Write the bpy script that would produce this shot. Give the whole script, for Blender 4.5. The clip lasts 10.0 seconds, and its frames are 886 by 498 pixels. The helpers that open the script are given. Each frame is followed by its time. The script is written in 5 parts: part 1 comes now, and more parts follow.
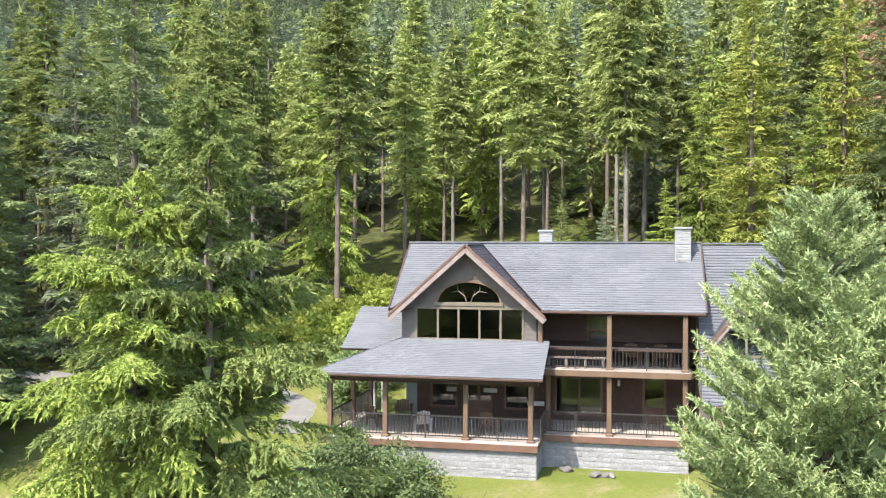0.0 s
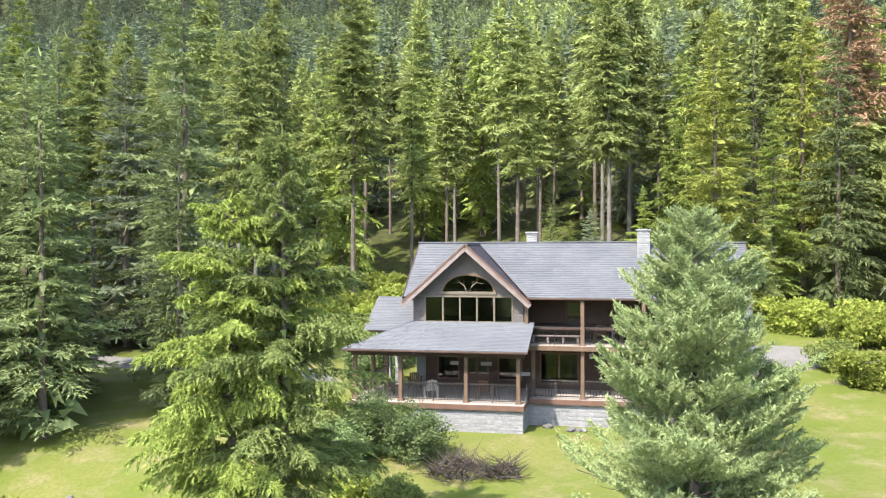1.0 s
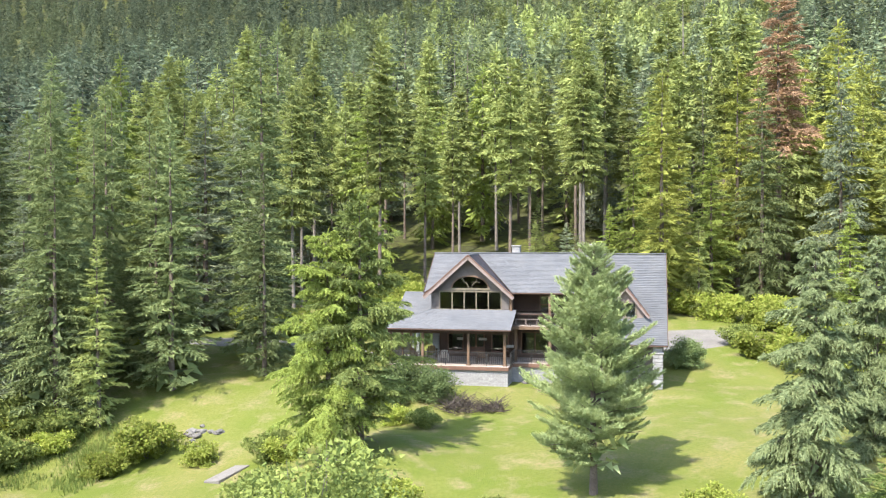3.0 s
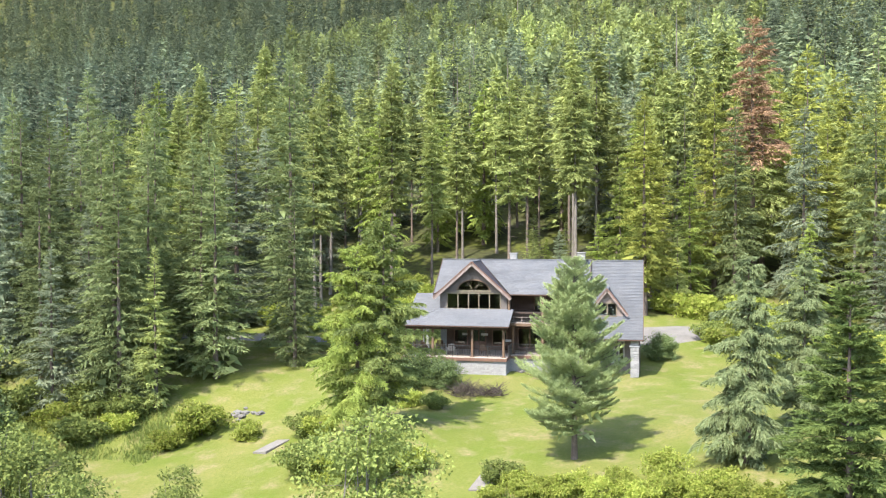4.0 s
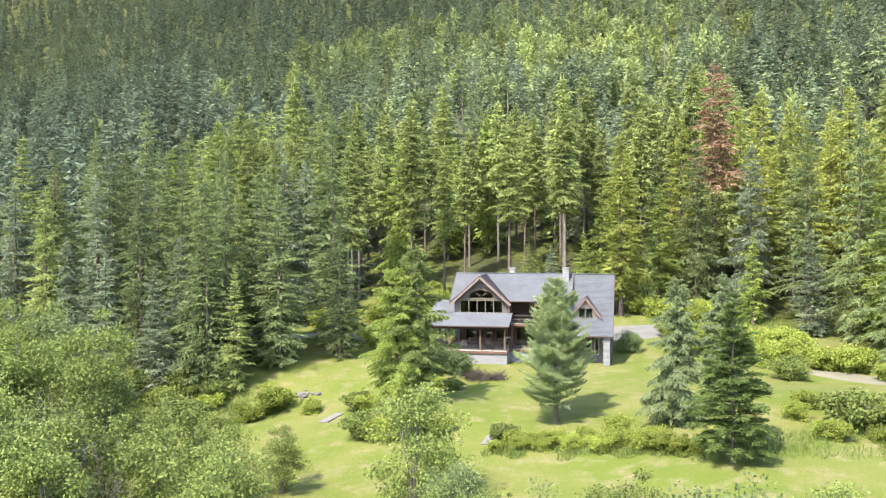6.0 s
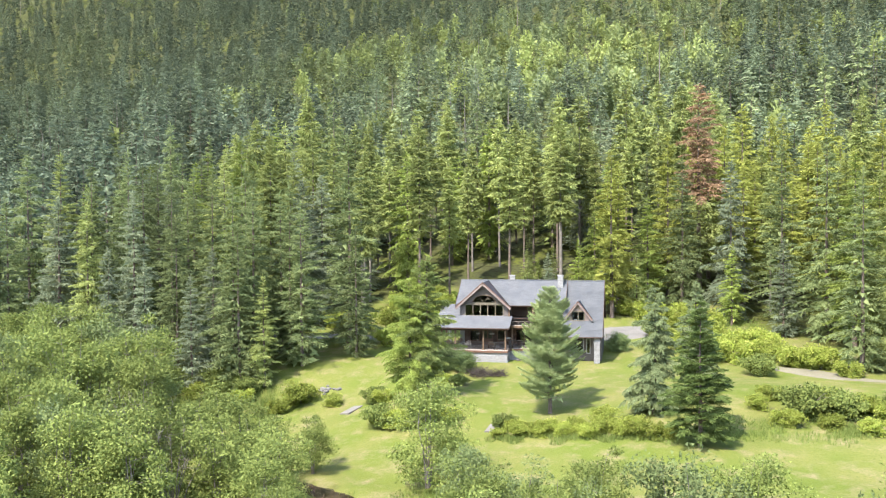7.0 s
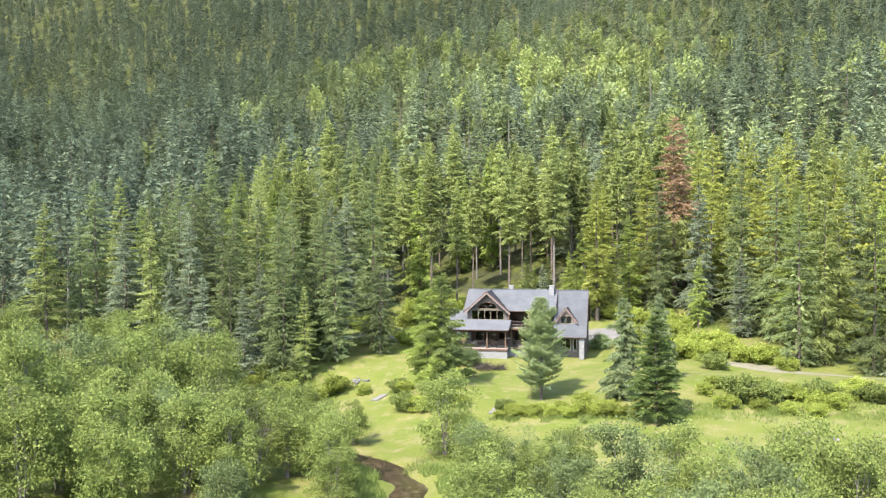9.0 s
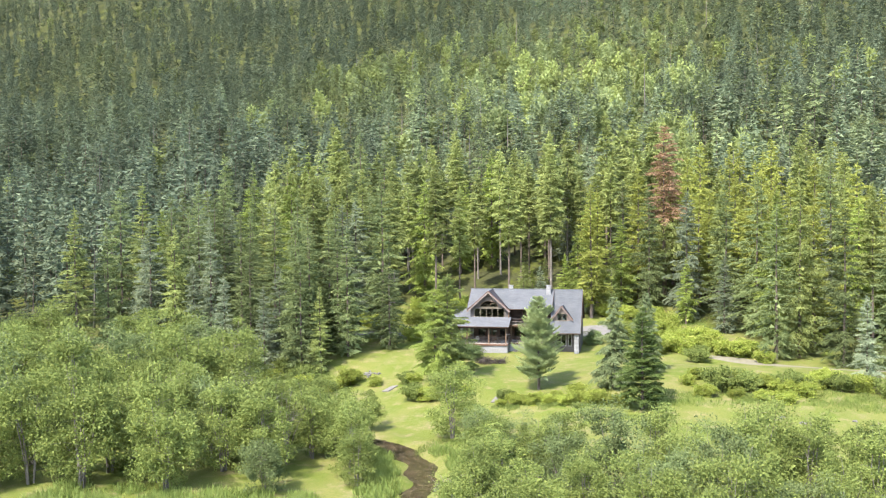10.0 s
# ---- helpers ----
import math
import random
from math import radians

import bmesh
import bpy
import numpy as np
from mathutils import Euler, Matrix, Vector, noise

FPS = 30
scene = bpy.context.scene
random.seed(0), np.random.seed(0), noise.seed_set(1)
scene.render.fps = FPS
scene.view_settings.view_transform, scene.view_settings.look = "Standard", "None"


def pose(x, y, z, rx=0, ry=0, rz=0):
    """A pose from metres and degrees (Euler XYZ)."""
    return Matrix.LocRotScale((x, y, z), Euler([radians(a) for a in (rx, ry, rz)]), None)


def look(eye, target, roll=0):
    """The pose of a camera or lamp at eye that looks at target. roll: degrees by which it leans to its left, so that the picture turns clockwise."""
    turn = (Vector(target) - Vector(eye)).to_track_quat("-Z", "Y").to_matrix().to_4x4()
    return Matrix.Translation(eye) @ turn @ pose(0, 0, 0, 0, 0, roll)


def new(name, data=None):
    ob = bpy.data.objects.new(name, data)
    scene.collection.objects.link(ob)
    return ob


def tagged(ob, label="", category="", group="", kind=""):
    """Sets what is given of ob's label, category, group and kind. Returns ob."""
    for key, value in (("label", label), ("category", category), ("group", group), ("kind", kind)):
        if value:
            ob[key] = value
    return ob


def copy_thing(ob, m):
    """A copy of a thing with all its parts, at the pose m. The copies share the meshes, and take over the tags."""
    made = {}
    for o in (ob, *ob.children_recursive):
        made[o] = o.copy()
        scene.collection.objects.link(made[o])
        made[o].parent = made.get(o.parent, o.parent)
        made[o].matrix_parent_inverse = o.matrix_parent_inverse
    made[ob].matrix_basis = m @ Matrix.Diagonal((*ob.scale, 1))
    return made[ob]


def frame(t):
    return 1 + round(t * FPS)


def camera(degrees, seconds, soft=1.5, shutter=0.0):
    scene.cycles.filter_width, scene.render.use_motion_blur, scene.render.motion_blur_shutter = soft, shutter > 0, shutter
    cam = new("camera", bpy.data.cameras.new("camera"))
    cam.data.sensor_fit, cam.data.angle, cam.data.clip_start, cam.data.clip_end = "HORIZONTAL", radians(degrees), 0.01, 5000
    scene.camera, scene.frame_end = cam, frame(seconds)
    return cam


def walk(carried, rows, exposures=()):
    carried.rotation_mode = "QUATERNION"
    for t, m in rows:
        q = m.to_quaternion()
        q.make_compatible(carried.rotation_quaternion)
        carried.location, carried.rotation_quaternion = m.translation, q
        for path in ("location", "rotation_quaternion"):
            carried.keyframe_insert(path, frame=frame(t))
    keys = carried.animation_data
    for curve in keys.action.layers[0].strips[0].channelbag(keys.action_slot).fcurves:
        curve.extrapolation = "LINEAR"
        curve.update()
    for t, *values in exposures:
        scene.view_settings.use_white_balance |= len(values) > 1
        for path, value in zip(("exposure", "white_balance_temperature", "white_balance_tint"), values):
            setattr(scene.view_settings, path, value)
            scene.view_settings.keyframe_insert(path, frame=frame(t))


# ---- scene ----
cam = camera(52.0, 10.0, soft=1.15)
PATH = [
    (0.0, 4.028, -36.487, 9.689, 89.407, -0.030, 12.177),
    (0.5, 4.863, -40.654, 9.622, 89.463, 0.178, 12.234),
    (1.0, 5.788, -45.140, 9.675, 89.470, 0.255, 12.292),
    (1.5, 6.753, -49.873, 9.836, 89.437, 0.253, 12.346),
    (2.0, 7.723, -54.793, 10.097, 89.375, 0.213, 12.391),
    (2.5, 8.674, -59.851, 10.447, 89.291, 0.163, 12.428),
    (3.0, 9.594, -65.010, 10.881, 89.194, 0.123, 12.456),
    (3.5, 10.478, -70.240, 11.391, 89.090, 0.105, 12.477),
    (4.0, 11.330, -75.518, 11.969, 88.985, 0.112, 12.493),
    (4.5, 12.157, -80.830, 12.610, 88.884, 0.144, 12.506),
    (5.0, 12.971, -86.164, 13.305, 88.791, 0.195, 12.520),
    (5.5, 13.782, -91.513, 14.044, 88.710, 0.257, 12.536),
    (6.0, 14.603, -96.872, 14.819, 88.642, 0.322, 12.557),
    (6.5, 15.442, -102.238, 15.616, 88.588, 0.381, 12.582),
    (7.0, 16.301, -107.605, 16.421, 88.548, 0.425, 12.613),
    (7.5, 17.180, -112.967, 17.216, 88.519, 0.452, 12.645),
    (8.0, 18.067, -118.317, 17.982, 88.498, 0.461, 12.676),
    (8.5, 18.939, -123.640, 18.696, 88.481, 0.457, 12.697),
    (9.0, 19.765, -128.918, 19.329, 88.462, 0.454, 12.699),
    (9.5, 20.495, -134.126, 19.850, 88.433, 0.474, 12.669),
    (10.0, 21.067, -139.229, 20.224, 88.385, 0.546, 12.590),
]
walk(cam, [(t, pose(*row)) for t, *row in PATH])


# ---- world, sun ----
SUN_EL, SUN_AZ = radians(53), radians(25)
to_sun = Vector((-math.sin(SUN_AZ) * math.cos(SUN_EL), -math.cos(SUN_AZ) * math.cos(SUN_EL), math.sin(SUN_EL)))
world = bpy.data.worlds.new("sky")
scene.world = world
world.use_nodes = True
wn, wl = world.node_tree.nodes, world.node_tree.links
sky = wn.new("ShaderNodeTexSky")
sky.sky_type, sky.sun_disc = "NISHITA", False
sky.sun_elevation, sky.sun_rotation = SUN_EL, math.pi + SUN_AZ
sky.air_density, sky.dust_density = 1.0, 1.5
wn["Background"].inputs[1].default_value = 0.15
wl.new(sky.outputs[0], wn["Background"].inputs[0])
sun = new("sun", bpy.data.lights.new("sun", "SUN"))
sun.data.energy, sun.data.angle, sun.data.color = 2.7, radians(0.6), (1.0, 0.95, 0.86)
sun.matrix_world = look(to_sun * 100, (0, 0, 0))
scene.view_settings.exposure = 2.23


# ---- materials ----
def material(name):
    m = bpy.data.materials.new(name)
    m.use_nodes = True
    nt = m.node_tree
    return m, nt.nodes, nt.links, nt.nodes["Principled BSDF"]


def mix_colors(n, l, fac, a, b):
    mx = n.new("ShaderNodeMix")
    mx.data_type = "RGBA"
    for sock, v in ((mx.inputs["Factor"], fac), (mx.inputs["A"], a), (mx.inputs["B"], b)):
        if isinstance(v, bpy.types.NodeSocket):
            l.new(v, sock)
        elif isinstance(v, (int, float)):
            sock.default_value = v
        else:
            sock.default_value = (*v, 1)
    return mx.outputs["Result"]


def noise_tex(n, l, scale, detail=4.0, rough=0.55, coords="Object"):
    tc = n.new("ShaderNodeTexCoord")
    tx = n.new("ShaderNodeTexNoise")
    tx.inputs["Scale"].default_value, tx.inputs["Detail"].default_value, tx.inputs["Roughness"].default_value = scale, detail, rough
    l.new(tc.outputs[coords], tx.inputs["Vector"])
    return tx.outputs["Fac"]


def ramp(n, l, src, lo, hi):
    r = n.new("ShaderNodeMapRange")
    r.inputs["From Min"].default_value, r.inputs["From Max"].default_value = lo, hi
    r.clamp = True
    l.new(src, r.inputs["Value"])
    return r.outputs["Result"]


def bump(n, l, bsdf, src, strength=0.4, dist=0.02):
    b = n.new("ShaderNodeBump")
    b.inputs["Strength"].default_value, b.inputs["Distance"].default_value = strength, dist
    l.new(src, b.inputs["Height"])
    l.new(b.outputs[0], bsdf.inputs["Normal"])


def surface(name, a, b, scale=3.0, fine=40.0, rough=0.7, island=0.0, objrand=0.0, c=None, bump_strength=0.3, spec=0.4, metal=0.0):
    """A worn surface: two colours mixed by coarse and fine noise, varied by piece."""
    m, n, l, p = material(name)
    big, small = noise_tex(n, l, scale), noise_tex(n, l, fine, 6.0, 0.65)
    col = mix_colors(n, l, ramp(n, l, big, 0.35, 0.65), a, b)
    col = mix_colors(n, l, ramp(n, l, small, 0.45, 0.75), col, c or tuple(v * 0.6 for v in a))
    for amount, node, out in ((island, "ShaderNodeNewGeometry", "Random Per Island"), (objrand, "ShaderNodeObjectInfo", "Random")):
        if amount:
            g = n.new(node)
            hsv = n.new("ShaderNodeHueSaturation")
            r = n.new("ShaderNodeMapRange")
            r.inputs["To Min"].default_value, r.inputs["To Max"].default_value = 1 - amount, 1 + amount
            l.new(g.outputs[out], r.inputs["Value"])
            l.new(r.outputs["Result"], hsv.inputs["Value"])
            l.new(col, hsv.inputs["Color"])
            col = hsv.outputs["Color"]
    l.new(col, p.inputs["Base Color"])
    p.inputs["Roughness"].default_value, p.inputs["Specular IOR Level"].default_value, p.inputs["Metallic"].default_value = rough, spec, metal
    if bump_strength:
        bump(n, l, p, small, bump_strength, 0.02)
    return m


def foliage(name, a, b, old=None, trans=0.28, tone=False, vary=0.33):
    """Leaves or needles: colour by leaf, by tree and, in a wood, by the tree's own tone and a shade that holds painted
    hill shadow.
    """
    m, n, l, p = material(name)
    g = n.new("ShaderNodeNewGeometry")
    col = mix_colors(n, l, g.outputs["Random Per Island"], a, b)
    if tone:
        at = n.new("ShaderNodeAttribute")
        at.attribute_name = "tone"
        col = mix_colors(n, l, at.outputs["Fac"], col, old)
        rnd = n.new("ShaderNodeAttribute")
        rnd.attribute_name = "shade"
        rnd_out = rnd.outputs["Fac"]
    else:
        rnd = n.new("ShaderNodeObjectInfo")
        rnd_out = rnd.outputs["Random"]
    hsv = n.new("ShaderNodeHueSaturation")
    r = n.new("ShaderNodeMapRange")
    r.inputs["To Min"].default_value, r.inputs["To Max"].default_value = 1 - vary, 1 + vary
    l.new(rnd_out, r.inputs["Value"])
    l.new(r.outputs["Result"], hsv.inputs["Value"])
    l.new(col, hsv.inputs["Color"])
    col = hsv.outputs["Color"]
    l.new(col, p.inputs["Base Color"])
    p.inputs["Roughness"].default_value, p.inputs["Specular IOR Level"].default_value = 0.75, 0.06
    t = n.new("ShaderNodeBsdfTranslucent")
    l.new(col, t.inputs["Color"])
    ms = n.new("ShaderNodeMixShader")
    ms.inputs[0].default_value = trans
    l.new(p.outputs[0], ms.inputs[1])
    l.new(t.outputs[0], ms.inputs[2])
    l.new(ms.outputs[0], n["Material Output"].inputs["Surface"])
    return m


M_SPRUCE = foliage("spruce_needles", (0.112, 0.144, 0.060), (0.190, 0.222, 0.092))
M_FIR = foliage("fir_needles", (0.165, 0.200, 0.068), (0.276, 0.304, 0.102))
M_BLUE = foliage("blue_spruce_needles", (0.154, 0.190, 0.119), (0.237, 0.265, 0.164))
M_CEDAR = foliage("cedar_sprays", (0.154, 0.205, 0.047), (0.259, 0.302, 0.075))
M_PALE_SPRUCE = foliage("pale_spruce_needles", (0.148, 0.189, 0.086), (0.229, 0.268, 0.132), vary=0.08)
M_LAWN_SPRUCE = foliage("lawn_spruce_needles", (0.138, 0.178, 0.057), (0.237, 0.281, 0.092), vary=0.1)
M_TIER_FIR = foliage("tiered_fir_needles", (0.088, 0.127, 0.040), (0.155, 0.201, 0.058), vary=0.08)
M_PINE = foliage("pine_needles", (0.215, 0.275, 0.112), (0.350, 0.400, 0.185))
M_YELLOW = foliage("larch_needles", (0.215, 0.240, 0.055), (0.308, 0.324, 0.079), vary=0.18)
M_DEAD = foliage("dead_red_needles", (0.180, 0.115, 0.070), (0.255, 0.165, 0.100))
M_ALDER = foliage("alder_leaves", (0.118, 0.152, 0.042), (0.200, 0.234, 0.066), trans=0.3, vary=0.2)
M_WILLOW = foliage("willow_leaves", (0.106, 0.140, 0.055), (0.170, 0.204, 0.082), trans=0.3, vary=0.2)
M_BRIGHT = foliage("bright_shrub_leaves", (0.192, 0.250, 0.040), (0.303, 0.321, 0.079), trans=0.4)
M_DARKSHRUB = foliage("dark_shrub_leaves", (0.102, 0.147, 0.057), (0.170, 0.214, 0.087))
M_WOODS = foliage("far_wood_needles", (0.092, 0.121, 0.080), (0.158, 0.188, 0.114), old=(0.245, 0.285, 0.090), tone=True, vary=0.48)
M_GRASS = foliage("grass_blades", (0.131, 0.183, 0.043), (0.203, 0.240, 0.073), trans=0.35)
M_BARK = surface("bark", (0.1, 0.075, 0.06), (0.16, 0.125, 0.1), 2.0, 14.0, 0.9, bump_strength=0.6)
M_BARK_PALE = surface("pale_bark", (0.12, 0.102, 0.086), (0.18, 0.162, 0.14), 2.0, 12.0, 0.85)
# kept dark: the shadow round the lawn's dark bush is put into this colour
M_TWIG = surface("dead_twigs", (0.050, 0.038, 0.030), (0.078, 0.062, 0.050), 3.0, 20.0, 0.9, island=0.25)
M_SHINGLE = surface("grey_shingles", (0.085, 0.089, 0.1), (0.107, 0.11, 0.12), 0.6, 30.0, 0.75, island=0.08, bump_strength=0.4)
M_SHINGLE_RED = surface("reddish_shingles", (0.11, 0.085, 0.084), (0.135, 0.106, 0.104), 0.6, 30.0, 0.75, island=0.18)
M_STONE = surface("pale_stone", (0.2, 0.196, 0.196), (0.26, 0.254, 0.25), 2.5, 18.0, 0.85, objrand=0.14, bump_strength=0.7)
M_MORTAR = surface("mortar", (0.2, 0.196, 0.196), (0.255, 0.25, 0.246), 4.0, 50.0, 0.95)
M_SIDING = surface("grey_brown_siding", (0.099, 0.084, 0.076), (0.124, 0.106, 0.097), 1.5, 25.0, 0.8)
M_LOG = surface("dark_stained_wood", (0.050, 0.027, 0.019), (0.069, 0.038, 0.025), 1.5, 18.0, 0.7)
M_TRIM = surface("red_brown_trim", (0.105, 0.056, 0.038), (0.14, 0.075, 0.05), 2.0, 24.0, 0.6)
M_POST = surface("brown_timber", (0.098, 0.060, 0.036), (0.135, 0.085, 0.052), 2.0, 20.0, 0.7)
M_BARGE = surface("weathered_bargeboard", (0.165, 0.128, 0.115), (0.21, 0.165, 0.15), 2.0, 22.0, 0.7)
M_DECK = surface("weathered_deck_boards", (0.3, 0.255, 0.22), (0.37, 0.315, 0.275), 1.5, 30.0, 0.8, objrand=0.08)
M_IRON = surface("dark_metal_rail", (0.025, 0.022, 0.021), (0.040, 0.036, 0.033), 3.0, 40.0, 0.5, bump_strength=0.1)
M_FRAME = surface("olive_window_frame", (0.11, 0.09, 0.062), (0.14, 0.118, 0.085), 2.0, 30.0, 0.6)
M_WHITE = surface("pale_painted_wood", (0.25, 0.24, 0.225), (0.32, 0.31, 0.29), 3.0, 30.0, 0.6)
M_PALE = surface("pale_blue_stone", (0.208, 0.217, 0.217), (0.247, 0.253, 0.247), 2.0, 20.0, 0.8)
M_GRAVEL = surface("pale_gravel", (0.130, 0.120, 0.109), (0.166, 0.155, 0.142), 0.7, 12.0, 0.95, bump_strength=0.6)
M_DIRT = surface("tan_dirt", (0.135, 0.118, 0.085), (0.175, 0.155, 0.12), 0.5, 9.0, 0.95, c=(0.11, 0.115, 0.045), bump_strength=0.6)
M_SLAB = surface("pale_concrete", (0.145, 0.132, 0.119), (0.178, 0.166, 0.153), 1.5, 25.0, 0.9)
M_ROCK = surface("grey_boulder", (0.12, 0.112, 0.1), (0.17, 0.158, 0.145), 1.5, 12.0, 0.9, objrand=0.2, bump_strength=0.7)

M_GLASS, n_, l_, p_ = material("window_glass")
p_.inputs["Base Color"].default_value = (0.75, 0.82, 0.78, 1)
p_.inputs["IOR"].default_value = 1.7
p_.inputs["Transmission Weight"].default_value, p_.inputs["Roughness"].default_value = 1.0, 0.02

M_WATER, n_, l_, p_ = material("creek_water")
l_.new(mix_colors(n_, l_, ramp(n_, l_, noise_tex(n_, l_, 1.3, 8.0, 0.7), 0.42, 0.62), (0.022, 0.016, 0.011), (0.085, 0.060, 0.038)), p_.inputs["Base Color"])
p_.inputs["Roughness"].default_value = 0.06
bump(n_, l_, p_, noise_tex(n_, l_, 1.6, 4.0), 0.15, 0.05)

# mown lawn, meadow and forest floor in one sheet
M_GROUND, n_, l_, p_ = material("lawn_and_forest_floor")
lawn = mix_colors(n_, l_, ramp(n_, l_, noise_tex(n_, l_, 0.16, 5.0), 0.38, 0.66), (0.098, 0.122, 0.020), (0.156, 0.148, 0.046))
lawn = mix_colors(n_, l_, ramp(n_, l_, noise_tex(n_, l_, 0.55, 6.0, 0.6), 0.5, 0.7), lawn, (0.196, 0.163, 0.083))
lawn = mix_colors(n_, l_, ramp(n_, l_, noise_tex(n_, l_, 5.0, 8.0, 0.75), 0.42, 0.75), lawn, (0.077, 0.102, 0.017))
wood = mix_colors(n_, l_, ramp(n_, l_, noise_tex(n_, l_, 0.12, 6.0, 0.65), 0.4, 0.62), (0.073, 0.085, 0.013), (0.050, 0.054, 0.022))
wood = mix_colors(n_, l_, ramp(n_, l_, noise_tex(n_, l_, 1.1, 8.0, 0.7), 0.42, 0.62), wood, (0.030, 0.029, 0.013))
at_ = n_.new("ShaderNodeAttribute")
at_.attribute_name = "forest"
l_.new(mix_colors(n_, l_, at_.outputs["Fac"], lawn, wood), p_.inputs["Base Color"])
p_.inputs["Roughness"].default_value, p_.inputs["Specular IOR Level"].default_value = 0.9, 0.15
bump(n_, l_, p_, noise_tex(n_, l_, 9.0, 8.0, 0.75), 0.8, 0.08)


# ---- mesh helpers ----
def part(name, bm, mat, parent=None, label="", smooth=False):
    me = bpy.data.meshes.new(name)
    bmesh.ops.recalc_face_normals(bm, faces=bm.faces)
    bm.to_mesh(me)
    bm.free()
    me.materials.append(mat)
    if smooth:
        me.polygons.foreach_set("use_smooth", [True] * len(me.polygons))
    return link_part(name, me, parent, label)


def link_part(name, me, parent=None, label=""):
    ob = new(name, me)
    if parent:
        ob.parent = parent
    if label:
        ob["label"] = label
    return ob


def array_mesh(name, v, f, mats, index=None, **layers):
    """A mesh from arrays of corners and of faces with three or four corners."""
    me = bpy.data.meshes.new(name)
    f = np.asarray(f)
    k, c = f.shape
    me.vertices.add(len(v))
    me.vertices.foreach_set("co", np.asarray(v, np.float32).ravel())
    me.loops.add(c * k)
    me.loops.foreach_set("vertex_index", np.asarray(f, np.int32).ravel())
    me.polygons.add(k)
    me.polygons.foreach_set("loop_start", np.arange(0, c * k, c, dtype=np.int32))
    for m in mats:
        me.materials.append(m)
    if index is not None:
        me.polygons.foreach_set("material_index", np.asarray(index, np.int32))
    for key, values in layers.items():
        me.attributes.new(key, "FLOAT", "FACE").data.foreach_set("value", np.asarray(values, np.float32))
    me.update(calc_edges=True)
    return me


def box(bm, x0, x1, y0, y1, z0, z1, bevel=0.0):
    g = bmesh.ops.create_cube(bm, size=1.0, matrix=Matrix.LocRotScale(((x0 + x1) / 2, (y0 + y1) / 2, (z0 + z1) / 2), None, (x1 - x0, y1 - y0, z1 - z0)))
    if bevel:
        edges = list({e for v in g["verts"] for e in v.link_edges})
        bmesh.ops.bevel(bm, geom=edges, offset=bevel, segments=1, affect="EDGES")


def boxes(*rows, bevel=0.0):
    bm = bmesh.new()
    for r in rows:
        box(bm, *r, bevel=bevel)
    return bm


def prism(bm, outline, y0, y1):
    """A flat outline of (x, z), given thickness from y0 to y1."""
    a = [bm.verts.new((x, y0, z)) for x, z in outline]
    b = [bm.verts.new((x, y1, z)) for x, z in outline]
    bm.faces.new(a)
    bm.faces.new(b[::-1])
    for i in range(len(a)):
        j = (i + 1) % len(a)
        bm.faces.new((a[i], b[i], b[j], a[j]))


def beam(bm, a, b, w, h):
    """A square timber from a to b."""
    a, b = Vector(a), Vector(b)
    d = b - a
    q = d.to_track_quat("Y", "Z").to_matrix().to_4x4()
    bmesh.ops.create_cube(bm, size=1.0, matrix=Matrix.Translation((a + b) / 2) @ q @ Matrix.Diagonal((w, d.length, h, 1)))


def empty(name, at=(0, 0, 0)):
    ob = new(name)
    ob.location = at
    ob.empty_display_size = 0.3
    return ob


def smooth_step(a, b, x):
    x = np.clip((x - a) / (b - a), 0, 1)
    return x * x * (3 - 2 * x)


# ---- the ground ----
def creek_x(y):
    return np.interp(y, [-400, -90, -62, -57, -52, -46, -41, -37, -33], [40, 4, 1.2, 0.2, -0.3, -2.6, -6.6, -11, -18])


def ground_height(x, y):
    x, y = np.asarray(x, float), np.asarray(y, float)
    low = 0.125 * np.clip(y, -36, 0)
    low = low + 0.1 * np.clip(x, -24, 22) * smooth_step(1, 16, -y) * (1 - 0.5 * smooth_step(30, 60, -y))
    low = np.maximum(low, -5.0)
    slope = 0.335 + 0.00025 * np.clip(x, -300, 150)
    h = np.maximum(y - 30, 0)
    up = 0.12 * np.maximum(y - 3, 0) + (slope - 0.12) * (h * h / (h + 25))
    far = np.maximum(y - 290, 0)
    up = up + (0.13 - 0.0005 * np.clip(x + 60, -400, 60)) * far * far / (far + 90)
    rough = 0.1 * np.sin(x * 0.31 + 1.3 * np.sin(y * 0.21)) * np.sin(y * 0.27) * smooth_step(8, 20, np.abs(y + 4) + np.abs(x) * 0.3)
    rough = rough + smooth_step(80, 200, y) * (5 * np.sin(x * 0.021 + 1) * np.sin(y * 0.017) + 2.5 * np.sin(x * 0.06) * np.sin(y * 0.05 + 2))
    bed = np.exp(-((x - creek_x(y) - 0.5 * np.sin(y * 0.9)) / 2.0) ** 2) * smooth_step(33.5, 38, -y) * 1.2
    terrace = 1.8 * np.exp(-((x + 5.8) / 5.0) ** 2 - ((y + 16.5) / 5.0) ** 2)
    return low + up + rough + terrace - bed


def forest_share(x, y):
    """0 on the lawn, 1 under the trees."""
    edge = np.interp(x, [-60, -32, -26, 20, 30, 60], [2, 6, 40, 44, 22, -4])
    f = smooth_step(-4, 6, y - edge + 3 * np.sin(x * 0.4) + 2 * np.sin(y * 0.7))
    return f


